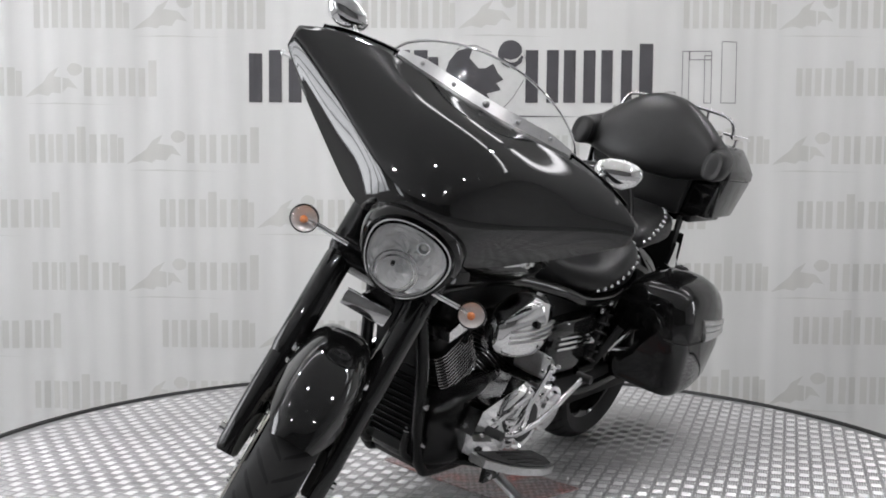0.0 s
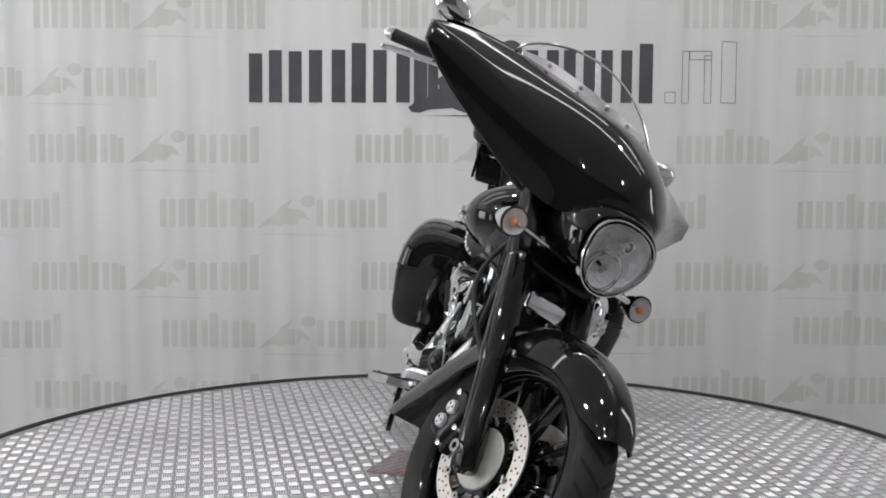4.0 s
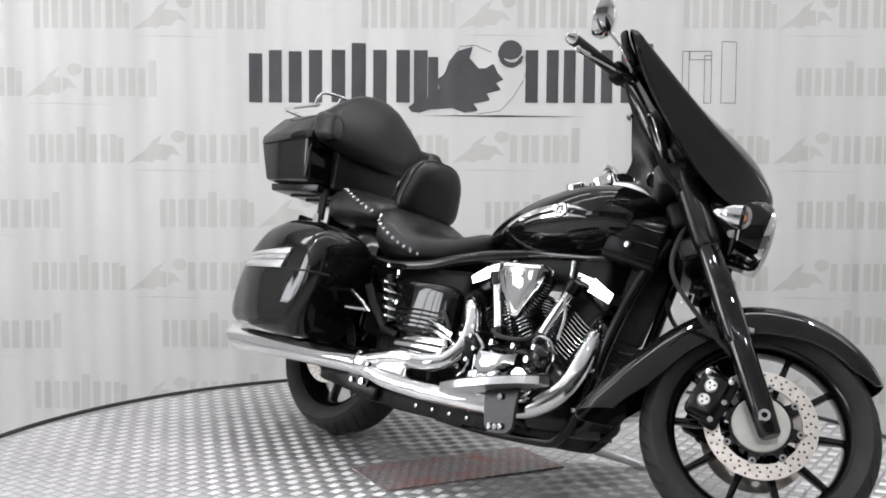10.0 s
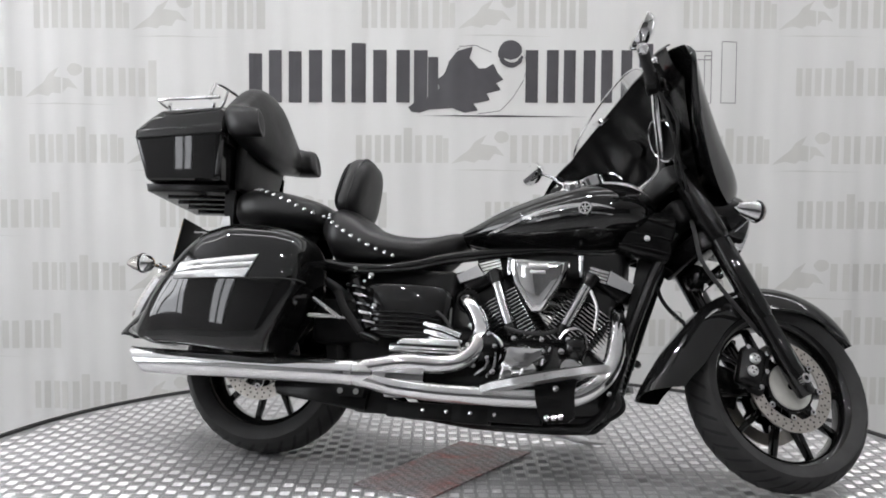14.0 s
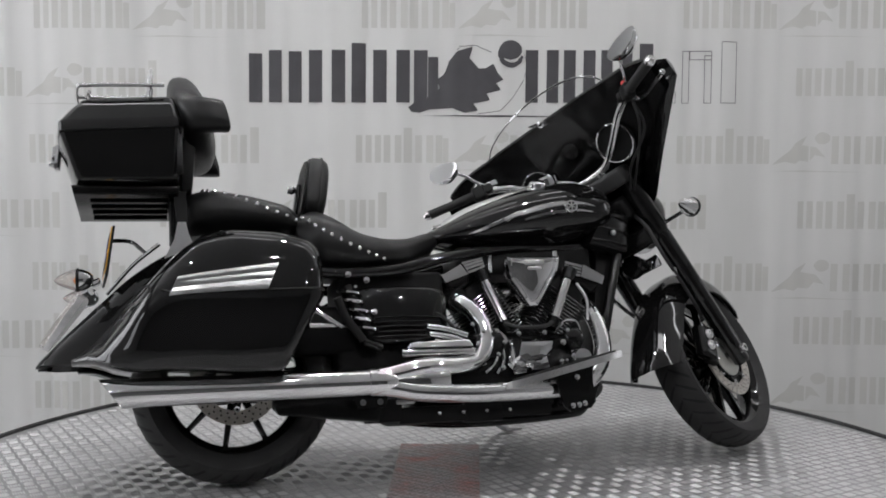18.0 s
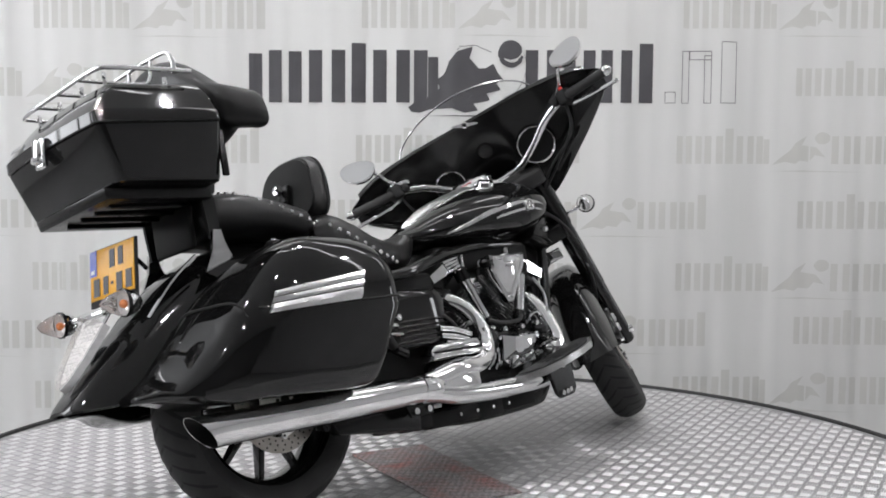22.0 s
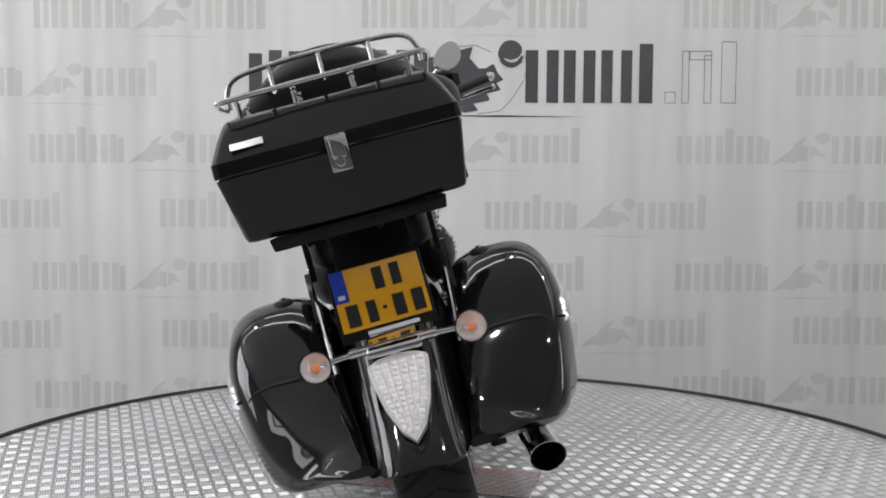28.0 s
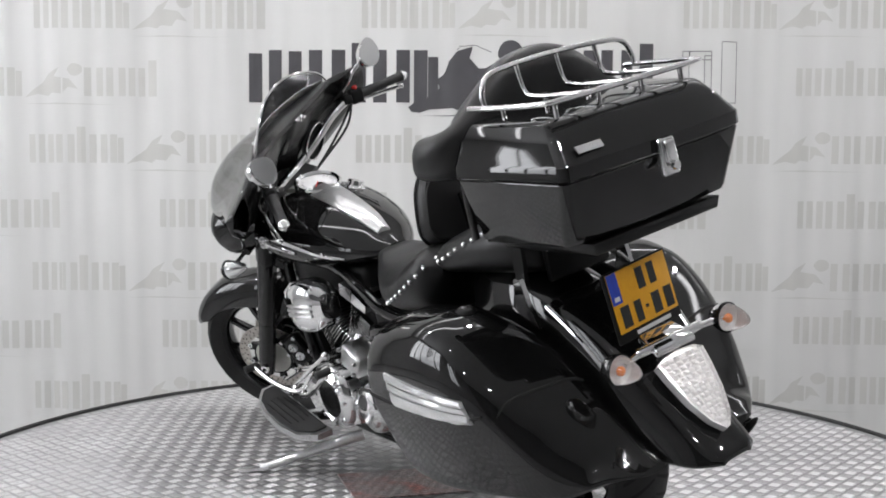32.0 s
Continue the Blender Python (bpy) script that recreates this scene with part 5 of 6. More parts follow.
    part("band_bar", block((0.0015, 0.016, 0.010), 0, (-0.0052, 0.087, 0.014)), WHITE, plate, m=p)
    part("holder_bar", block((0.0015, 0.12, 0.009), 0, (-0.0012, -0.01, -0.078)), WHITE, plate, m=p)
    part("plate_stay", tube([(-1.24, 0.0, 0.80), (-1.18, 0.02, 0.80), (-1.13, 0.03, 0.76)], 0.007, 8, 10), CHROME, bike)
    # saddlebags: rows of x, middle y, middle z, half width, height above, depth below
    rows = [(-0.610, 0.275, 0.545, 0.080, 0.090, 0.190), (-0.616, 0.287, 0.540, 0.125, 0.150, 0.208), (-0.645, 0.294, 0.532, 0.147, 0.192, 0.208), (-0.71, 0.296, 0.525, 0.151, 0.222, 0.202),
            (-0.80, 0.296, 0.520, 0.153, 0.238, 0.196), (-0.90, 0.293, 0.518, 0.152, 0.242, 0.190), (-1.00, 0.285, 0.506, 0.147, 0.222, 0.172), (-1.08, 0.272, 0.490, 0.136, 0.190, 0.152),
            (-1.16, 0.252, 0.420, 0.122, 0.190, 0.082), (-1.220, 0.227, 0.374, 0.104, 0.164, 0.024), (-1.260, 0.205, 0.377, 0.086, 0.112, 0.012), (-1.300, 0.182, 0.388, 0.066, 0.056, 0.010), (-1.350, 0.148, 0.390, 0.036, 0.016, 0.008)]
    s = spline(rows, 60)

    def bag_drop(x, y, yc, hw):
        """The rear panel falls away from the fender towards its outer crease."""
        f = min(1.0, max(0.0, (y - yc + hw) / (2 * hw)))
        return float(np.interp(-x, (0.98, 1.08, 1.11, 1.19, 1.27, 1.30, 1.35), (0.0, 0.042, 0.056, 0.092, 0.082, 0.040, 0.008))) * f ** 1.3

    def bag_y(k, z, lift):
        """How far out the bag's flank stands at station k and height z."""
        x, yc, zc, hw, up, dn = k
        b = (z - zc) / (up if z > zc else dn)
        b = max(-0.985, min(0.985, b))
        p = float(np.interp(x, (-1.15, -0.95), (4.6, 3.0))) if b > 0 else 9.0
        return yc + hw * (1 - abs(b) ** p) ** (1 / p) - (0.034 * b * b if b < 0 else 0.0) + lift
    for side in (-1, 1):
        rings = []
        for k in s:
            x, yc, zc, hw, up, dn = k
            ring = []
            for i in range(44):
                t = i * math.tau / 44
                c, q = math.cos(t), math.sin(t)
                p = float(np.interp(x, (-1.15, -0.95), (4.6, 3.0))) if q > 0 else 9.0
                b = math.copysign(abs(q) ** (2 / p), q)
                a = hw * math.copysign(abs(c) ** (2 / p), c) - (0.034 * b * b if (b < 0 and c > 0) else 0.0)
                lean = 0.115 * max(0.0, -b) * min(1.0, max(0.0, (x + 0.95) / 0.34))
                ring.append((x - lean, side * (yc + a), zc + b * (up if b > 0 else dn) - (bag_drop(x, yc + a, yc, hw) * b if b > 0 else 0.0)))
            rings.append(ring)
        bag = part("saddlebag", skin(rings), PAINT, bike, "gloss black hard saddlebag with chrome trim")
        # lid seam
        seam = []
        for k in s[1:]:
            x = k[0]
            if x < -1.105:
                break
            zz = 0.560 + (x + 0.6) * 0.02 if x > -1.02 else 0.5516 + (x + 1.02) * -0.25
            seam.append((x, side * bag_y(k, zz, 0.0004), zz))
        part("lid_seam", tube(seam, 0.0036, 6), HOLE, bag)
        # the seam runs on across the sloping tail
        tail = []
        for g in np.linspace(0, 1, 16):
            x = -1.115 - 0.055 * g
            yc, zc, hw, up = (float(np.interp(-x, -s[:, 0], s[:, c])) for c in (1, 2, 3, 4))
            y = yc + hw * (0.93 - 1.7 * g)
            tail.append((x, side * y, zc + up * (1 - abs((y - yc) / hw) ** 4.4) ** (1 / 4.4) - bag_drop(x, y, yc, hw) + 0.0008))
        part("lid_seam", tube(tail, 0.0044, 6), HOLE, bag)

        def on_bag(x, z, lift):
            return (x, side * bag_y(s[np.argmin(np.abs(s[:, 0] - x))], z, lift), z)
        # broad slanted trim with two grooves, one band a part
        for g0, g1, out in ((0.0, 0.42, 0.010), (0.44, 0.70, 0.009), (0.72, 1.0, 0.008)):
            rings = []
            for f in np.linspace(0, 1, 18):
                ring = []
                for q, o in ((0.0, -0.004), (0.04, 0.7), (0.45, 1.0), (0.96, 0.7), (1.0, -0.004)):
                    g = g0 + (g1 - g0) * q
                    x = (-1.067 + 0.281 * f) * (1 - g) + (-1.041 + 0.291 * f) * g
                    z = (0.549 + 0.008 * f) * (1 - g) + (0.605 + 0.033 * f) * g
                    ring.append(on_bag(x, z, o * out if o > 0 else o))
                rings.append(ring)
            part("bag_trim", skin(rings), STRIP, bag, "bright ribbed bag trim", flat_angle=25)
        lock = part("lid_lock", lathe([(0.001, 0.012), (0.018, 0.010), (0.026, 0.004), (0.030, -0.010)], 18, axis="z"), MATTE, bag, "black lid lock", m=Matrix.Translation((-0.90, side * 0.262, 0.756)))
        part("key_hole", lathe([(0.001, 0.016), (0.008, 0.016), (0.009, 0.008)], 14, axis="z"), CHROME, lock, m=Matrix.Translation((-0.90, side * 0.262, 0.756)))


def make_exhaust(bike):
    pipe = new("exhaust")
    pipe.parent = bike
    y = -0.275
    rings = []
    for x, r in ((-0.435, 0.034), (-0.44, 0.041), (-0.47, 0.0425), (-0.9, 0.0425), (-1.15, 0.0430), (-1.19, 0.0440), (-1.235, 0.0445)):
        ring = []
        for k in range(28):
            a = k * math.tau / 28
            dz = math.sin(a) * r
            cut = -0.034 * math.sin(a) if x < -1.2 else 0.0
            ring.append((x + cut, y + math.cos(a) * r, 0.283 + dz))
        rings.append(ring)
    inner = [[(p[0] + 0.001, y + (p[1] - y) * 0.97, 0.283 + (p[2] - 0.283) * 0.97) for p in rings[-1]]]
    deep = [[(p[0] + 0.12, y + (q[1] - y) * 0.9, 0.283 + (q[2] - 0.283) * 0.9) for p, q in zip(rings[-1], inner[0])]]
    part("muffler", skin(rings + inner, cap=False), CHROME, pipe, "long chrome slash-cut muffler")
    end = [[(p[0] + 0.002, y + (p[1] - y) * 0.02, 0.283 + (p[2] - 0.283) * 0.02) for p in deep[0]]]
    part("muffler_bore", skin(inner + deep + end, cap=False), HOLE, pipe)
    part("muffler_clamp", lathe([(0.041, -0.014), (0.046, -0.012), (0.046, 0.012), (0.041, 0.014)], 28, (-0.452, y, 0.283), "x", closed=True), CHROME, pipe)
    part("collector", lathe([(0.042, -0.45), (0.0415, -0.42), (0.038, -0.392), (0.030, -0.375)], 24, (0, y, 0.283), "x"), CHROME, pipe, "chrome collector cone")
    part("pipe_web", hull([(-0.42, y - 0.026, 0.268), (-0.20, y - 0.020, 0.262), (-0.20, y + 0.02, 0.262), (-0.42, y + 0.02, 0.268), (-0.42, y - 0.026, 0.300), (-0.20, y - 0.020, 0.308), (-0.20, y + 0.02, 0.308), (-0.42, y + 0.02, 0.300)], 0.006), CHROME, pipe, "recessed chrome web between the pipes")
    part("lower_pipe", tube([(-0.44, y, 0.270), (-0.38, y, 0.262), (-0.30, y, 0.246), (-0.15, y + 0.008, 0.236), (0.0, y + 0.018, 0.235), (0.132, y + 0.035, 0.237), (0.225, y + 0.050, 0.244), (0.292, y + 0.065, 0.258), (0.352, y + 0.088, 0.305), (0.385, y + 0.112, 0.370), (0.392, y + 0.145, 0.445), (0.384, y + 0.185, 0.510), (0.366, y + 0.23, 0.555), (0.34, y + 0.27, 0.57)], 0.031, 20, 64), CHROME, pipe, "chrome front header pipe")
    part("pipe_joint", lathe([(0.028, -0.006), (0.031, -0.005), (0.031, 0.005), (0.028, 0.006)], 24, (-0.150, y + 0.008, 0.2362), "x", closed=True), CHROME, pipe)
    part("upper_pipe", tube([(-0.44, y, 0.296), (-0.37, y - 0.002, 0.308), (-0.27, y, 0.326), (-0.165, y + 0.018, 0.326), (-0.092, y + 0.045, 0.345), (-0.050, y + 0.070, 0.400), (-0.050, y + 0.092, 0.465), (-0.078, y + 0.112, 0.520), (-0.112, y + 0.140, 0.552), (-0.125, y + 0.18, 0.565)], 0.030, 20, 48), CHROME, pipe, "chrome rear header pipe")
    part("pipe_hanger", slab([(-0.52, 0.245), (-0.40, 0.245), (-0.41, 0.205), (-0.50, 0.205)], 0.014, "xz", y + 0.015, 0.003), SATIN, pipe)
    for x in (-0.485, -0.43):
        part("hanger_bolt", lathe([(0.001, -0.010), (0.010, -0.010), (0.011, 0)], 12, (x, y + 0.008, 0.222)), CHROME, pipe)


def make_engine(bike):
    engine = new("engine")
    engine.parent = bike
    crank = Vector((0.130, 0, 0.335))
    part("crankcase", stations([(-0.28, 0, 0.30, 0.10, 0.06), (-0.25, 0, 0.30, 0.15, 0.11), (-0.10, 0, 0.31, 0.17, 0.13), (0.08, 0, 0.315, 0.185, 0.135), (0.25, 0, 0.31, 0.175, 0.13), (0.34, 0, 0.29, 0.14, 0.10), (0.37, 0, 0.28, 0.08, 0.05)], 28, 24, 4.0), SATIN, engine, "black engine crankcase")
    for sign, head_x in ((-1, -0.082), (1, 0.360)):
        top = Vector((head_x, 0, 0.662))
        d = (top - crank).normalized()
        f = aimed(crank, d)
        length = (top - crank).length
        part("cylinder", block((length - 0.12, 0.17, 0.15), 0.03, (length / 2 + 0.02, 0, 0), 3), MATTE, engine, m=f)
        for k in range(15):
            a = 0.115 + k * 0.0122
            w = 0.104 - (0.01 if k < 3 else 0)
            fin = part("cooling_fin", slab(oval(0, 0, w, 0.098, 20, 4.5), 0.0032, "yz", a), MATTE, engine, m=f)
            part("fin_edge", tube([(a, y, z) for y, z in oval(0, 0, w + 0.0004, 0.0984, 20, 4.5)], 0.0018, 5, closed=True), CHROME, fin, "bare machined fin edge", m=f)
        part("cylinder_head", block((0.070, 0.20, 0.17), 0.02, (length - 0.020, 0, 0), 3), SATIN, engine, m=f)
        # pushrod tube on the right flank
        a, b = ((-0.026, -0.132, 0.645), (0.048, -0.150, 0.453)) if sign < 0 else ((0.297, -0.132, 0.645), (0.210, -0.150, 0.459))
        rod = part("pushrod_tube", tube([a, tuple((Vector(a) + Vector(b)) / 2), b], 0.0185, 18), CHROME, engine, "chrome pushrod tube")
        va, vb = Vector(a), Vector(b)
        e = (vb - va).normalized()
        part("rod_collar", tube([va - e * 0.016, va + e * 0.026], 0.026, 16), SATIN, rod)
        part("rod_collar", tube([vb - e * 0.03, vb + e * 0.010], 0.023, 16), SATIN, rod)
    # tall head bolts between the rods and the air cleaner, hoses and wiring round the crankcase
    for x in (0.017, 0.261):
        part("head_bolt", tube([(x, -0.105, 0.655), (x - 0.001, -0.105, 0.706), (x - 0.001, -0.105, 0.708), (x - 0.001, -0.105, 0.727)], 0.010, 12, radii=[0.009, 0.009, 0.012, 0.011]), CHROME, engine)
    for pts, r, mat_, name in (([(-0.075, -0.185, 0.415), (-0.030, -0.198, 0.425), (0.004, -0.202, 0.395), (0.010, -0.200, 0.340), (-0.015, -0.198, 0.300)], 0.006, CHROME, "oil_line"),
                               ([(-0.050, -0.195, 0.400), (-0.012, -0.206, 0.385), (-0.020, -0.206, 0.335), (-0.055, -0.200, 0.305)], 0.005, CHROME, "oil_line"),
                               ([(-0.090, -0.182, 0.470), (-0.040, -0.190, 0.455), (0.010, -0.195, 0.430), (0.030, -0.192, 0.405)], 0.006, ALLOY, "breather_pipe"),
                               ([(0.215, -0.175, 0.440), (0.245, -0.190, 0.470), (0.285, -0.185, 0.465), (0.300, -0.175, 0.420), (0.290, -0.175, 0.370)], 0.006, CHROME, "oil_line"),
                               ([(0.030, -0.170, 0.470), (0.075, -0.184, 0.455), (0.125, -0.186, 0.452), (0.175, -0.182, 0.455), (0.205, -0.170, 0.470)], 0.007, RUBBER, "wiring_loom"),
                               ([(-0.235, -0.170, 0.520), (-0.190, -0.182, 0.500), (-0.150, -0.186, 0.455), (-0.145, -0.184, 0.420)], 0.006, RUBBER, "wiring_loom"),
                               ([(0.305, -0.175, 0.600), (0.330, -0.190, 0.540), (0.325, -0.195, 0.470)], 0.005, ALLOY, "breather_pipe")):
        part(name, tube(pts, r, 8, 20), mat_, engine)
    for x, z, r in ((-0.030, 0.360, 0.012), (-0.060, 0.335, 0.010), (0.005, 0.318, 0.011), (0.225, 0.395, 0.012), (0.245, 0.435, 0.010), (0.300, 0.345, 0.012), (0.215, 0.330, 0.011), (0.068, 0.430, 0.010), (0.160, 0.430, 0.010), (-0.120, 0.400, 0.009), (-0.155, 0.375, 0.009)):
        part("case_bolt", lathe([(0.001, -0.016), (r * 0.8, -0.015), (r, -0.010), (r, 0.012)], 12, (x, -0.192, z)), CHROME, engine)
    # each head wears a smooth cap and a ribbed cap
    caps = [[(-0.162, 0.646), (-0.092, 0.684), (-0.066, 0.650), (-0.149, 0.621)], [(-0.089, 0.692), (-0.016, 0.711), (-0.005, 0.672), (-0.064, 0.652)],
            [(0.294, 0.690), (0.356, 0.674), (0.345, 0.633), (0.282, 0.652)], [(0.360, 0.678), (0.438, 0.634), (0.427, 0.605), (0.348, 0.634)]]
    for n, cap in enumerate(caps):
        rocker = part("rocker_cover", slab(cap, 0.27, "xz", 0.018, 0.016, 4), CHROME, engine, "bright alloy rocker cover")
        (ax, az), (bx, bz), (qx, qz), (dx, dz) = cap
        if n in (1, 2):
            for k in (0.25, 0.5, 0.75):
                p0, p1 = (ax + (dx - ax) * k, -0.115, az + (dz - az) * k), (bx + (qx - bx) * k, -0.115, bz + (qz - bz) * k)
                part("cap_rib", tube([p0, p1], 0.0035, 6), CHROME, rocker)
    # triangular air cleaner on the right, round one on the left
    tri = [(0.042, 0.692), (0.236, 0.692), (0.232, 0.662), (0.208, 0.614), (0.148, 0.520), (0.118, 0.518), (0.056, 0.612), (0.042, 0.664)]
    mid = (0.137, 0.635)
    rings = []
    for y, k in ((-0.120, 0.86), (-0.195, 1.0), (-0.212, 0.96), (-0.217, 0.86), (-0.210, 0.80), (-0.222, 0.52)):
        rings.append([(mid[0] + (x - mid[0]) * k, y + 0.10 * max(0.0, 0.66 - z) * (y < -0.15), mid[1] + (z - mid[1]) * k) for x, z in tri])
    bm = skin(rings)
    es = [e for e in bm.edges if abs(e.verts[0].co.y - e.verts[1].co.y) > 0.03]
    bmesh.ops.bevel(bm, geom=es, offset=0.010, segments=2, affect="EDGES", profile=0.5)
    air = part("air_cleaner", bm, CHROME, engine, "chrome triangular air cleaner")
    part("cleaner_badge", block((0.07, 0.006, 0.018), 0.002, (0.137, -0.223, 0.668)), ALLOY, air)
    part("cleaner_badge", block((0.05, 0.006, 0.012), 0.002, (0.137, -0.223, 0.648)), ALLOY, air)
    part("left_cleaner", stations([(0.015, 0.185, 0.640, 0.035, 0.045), (0.05, 0.195, 0.640, 0.058, 0.078), (0.12, 0.200, 0.640, 0.066, 0.090), (0.19, 0.195, 0.632, 0.060, 0.080), (0.24, 0.185, 0.622, 0.045, 0.058), (0.258, 0.18, 0.618, 0.02, 0.03)], 28, 24, 3.4), CHROME, engine, "chrome left intake cover")
    for k in range(3):
        part("cleaner_rib", tube([(0.03, 0.250, 0.622 + k * 0.017), (0.10, 0.268, 0.622 + k * 0.017), (0.17, 0.263, 0.616 + k * 0.017), (0.24, 0.230, 0.606 + k * 0.017)], 0.005, 8, 14), ALLOY, engine)
    part("cleaner_bolt", lathe([(0.001, 0.012), (0.010, 0.011), (0.012, 0)], 12, (0.16, 0.262, 0.665)), SATIN, engine)
    # right-hand covers
    rim_pts = [(0.036, 0.408), (0.193, 0.408), (0.186, 0.372), (0.140, 0.305), (0.052, 0.290), (0.020, 0.325)]
    top_pts = [(0.062, 0.396), (0.172, 0.396), (0.166, 0.372), (0.128, 0.338), (0.076, 0.332), (0.050, 0.352)]
    cover = skin([[(x, -0.17, z) for x, z in rim_pts], [(x, -0.214, z) for x, z in rim_pts], [(x, -0.246, z) for x, z in top_pts], [(0.106 + (x - 0.106) * 0.5, -0.250, 0.366 + (z - 0.366) * 0.5) for x, z in top_pts]])
    part("cam_cover", cover, CHROME, engine, "faceted chrome cam cover", flat_angle=10)
    part("cam_boss", hull([(0.095, -0.240, 0.300), (0.160, -0.240, 0.306), (0.160, -0.200, 0.306), (0.095, -0.200, 0.300), (0.106, -0.244, 0.345), (0.150, -0.244, 0.347), (0.150, -0.20, 0.347), (0.106, -0.20, 0.345)], 0.008), CHROME, engine)
    part("cam_boss", hull([(0.030, -0.236, 0.290), (0.080, -0.236, 0.294), (0.080, -0.200, 0.294), (0.030, -0.200, 0.290), (0.040, -0.242, 0.335), (0.072, -0.242, 0.338), (0.072, -0.20, 0.338), (0.040, -0.20, 0.335)], 0.008), CHROME, engine)
    part("oil_filter", lathe([(0.001, -0.11), (0.030, -0.108), (0.038, -0.09), (0.038, 0.0)], 24, (0.265, -0.165, 0.335)), CHROME, engine, "chrome filter cap")
    part("starter_cover", hull([(-0.346, -0.245, 0.360), (-0.098, -0.245, 0.362), (-0.098, -0.18, 0.362), (-0.346, -0.18, 0.360), (-0.346, -0.245, 0.390), (-0.098, -0.245, 0.388), (-0.098, -0.18, 0.388), (-0.346, -0.18, 0.390)], 0.010, 3), CHROME, engine, "chrome stepped side cover")
    part("starter_top", hull([(-0.335, -0.232, 0.386), (-0.098, -0.236, 0.384), (-0.098, -0.18, 0.384), (-0.335, -0.18, 0.386), (-0.305, -0.228, 0.412), (-0.110, -0.232, 0.416), (-0.110, -0.18, 0.416), (-0.305, -0.18, 0.412)], 0.009, 3), CHROME, engine)
    part("cover_groove", block((0.23, 0.006, 0.006), 0.002, (-0.222, -0.2445, 0.387)), SATIN, engine)
    for z, x0 in ((0.465, -0.24), (0.44, -0.235), (0.415, -0.22)):
        part("coolant_pipe", tube([(x0, -0.19, z), (x0 + 0.06, -0.20, z - 0.012), (x0 + 0.13, -0.20, z - 0.035)], 0.010, 10, 10), CHROME, engine)
    part("header_flange", tube([(-0.128, -0.090, 0.570), (-0.112, -0.125, 0.556)], 0.042, 18), SATIN, engine)
    part("header_flange", tube([(0.345, -0.010, 0.572), (0.368, -0.045, 0.552)], 0.040, 18), SATIN, engine)
    part("gear_cover", lathe([(0.001, -0.035), (0.03, -0.034), (0.05, -0.02), (0.055, 0.02)], 24, (-0.035, -0.19, 0.40)), SATIN, engine)
    for k in range(6):
        a = k * math.tau / 6
        part("cover_bolt", lathe([(0.001, -0.012), (0.007, -0.011), (0.008, 0)], 10, (-0.035 + 0.045 * math.cos(a), -0.212, 0.40 + 0.045 * math.sin(a))), CHROME, engine)
    part("black_dome", ball((0.268, -0.19, 0.41), 0.038, (1, 0.8, 1), 20, 12), PAINT, engine)
    # left-hand primary covers
    part("clutch_cover", lathe([(0.001, 0.255), (0.070, 0.255), (0.078, 0.248), (0.086, 0.254), (0.102, 0.246), (0.112, 0.225), (0.114, 0.13)], 40, (0.045, 0, 0.335)), CHROME, engine, "round chrome clutch cover")
    part("clutch_inlay", lathe([(0.001, 0.258), (0.062, 0.258), (0.064, 0.254)], 32, (0.045, 0, 0.335)), SATIN, engine)
    part("primary_cover", slab([(-0.06, 0.40), (0.05, 0.455), (0.15, 0.43), (0.27, 0.40), (0.30, 0.33), (0.25, 0.25), (0.05, 0.225), (-0.08, 0.26)], 0.10, "xz", 0.175, 0.016, 3), CHROME, engine, "chrome primary cover")
    part("pulley_cover", lathe([(0.001, 0.235), (0.055, 0.232), (0.062, 0.222), (0.076, 0.222), (0.084, 0.205), (0.085, 0.13)], 32, (-0.165, 0, 0.325)), CHROME, engine, "chrome pulley cover")
    for k in range(8):
        a = k * math.tau / 8
        part("cover_bolt", lathe([(0.001, 0.012), (0.006, 0.011), (0.007, 0)], 10, (0.045 + 0.094 * math.cos(a), 0.247, 0.335 + 0.094 * math.sin(a))), CHROME, engine)
    part("shift_rod", tube([(-0.02, 0.262, 0.50), (0.10, 0.285, 0.43), (0.24, 0.305, 0.345)], 0.008, 8), CHROME, engine)
    part("rod_joint", ball((-0.02, 0.262, 0.50), 0.015, u=12, v=8), CHROME, engine)
    part("rod_joint", ball((0.24, 0.305, 0.345), 0.015, u=12, v=8), CHROME, engine)
    part("heel_lever", tube([(0.16, 0.300, 0.345), (0.05, 0.310, 0.375), (-0.07, 0.320, 0.445), (-0.12, 0.325, 0.480)], 0.009, 10, 16), CHROME, engine, "chrome heel shift lever")
    part("lever_pad", tube([(-0.12, 0.305, 0.482), (-0.12, 0.355, 0.482)], 0.013, 12), RUBBER, engine)
    part("lever_pad", tube([(0.42, 0.325, 0.42), (0.42, 0.375, 0.42)], 0.013, 12), RUBBER, engine)
    part("output_cover", hull([(-0.13, 0.12, 0.42), (-0.03, 0.12, 0.46), (-0.03, 0.225, 0.46), (-0.13, 0.225, 0.42), (-0.15, 0.12, 0.485), (-0.05, 0.12, 0.53), (-0.05, 0.215, 0.53), (-0.15, 0.215, 0.485)], 0.012), ALLOY, engine)
    for x, z in ((-0.12, 0.44), (-0.04, 0.475), (-0.06, 0.515), (-0.14, 0.475)):
        part("cover_bolt", lathe([(0.001, 0.012), (0.007, 0.011), (0.008, 0)], 10, (x, 0.224, z)), CHROME, engine)
    part("shift_rod", tube([(0.33, 0.27, 0.36), (0.18, 0.275, 0.42), (0.08, 0.27, 0.44)], 0.007, 8), CHROME, engine)
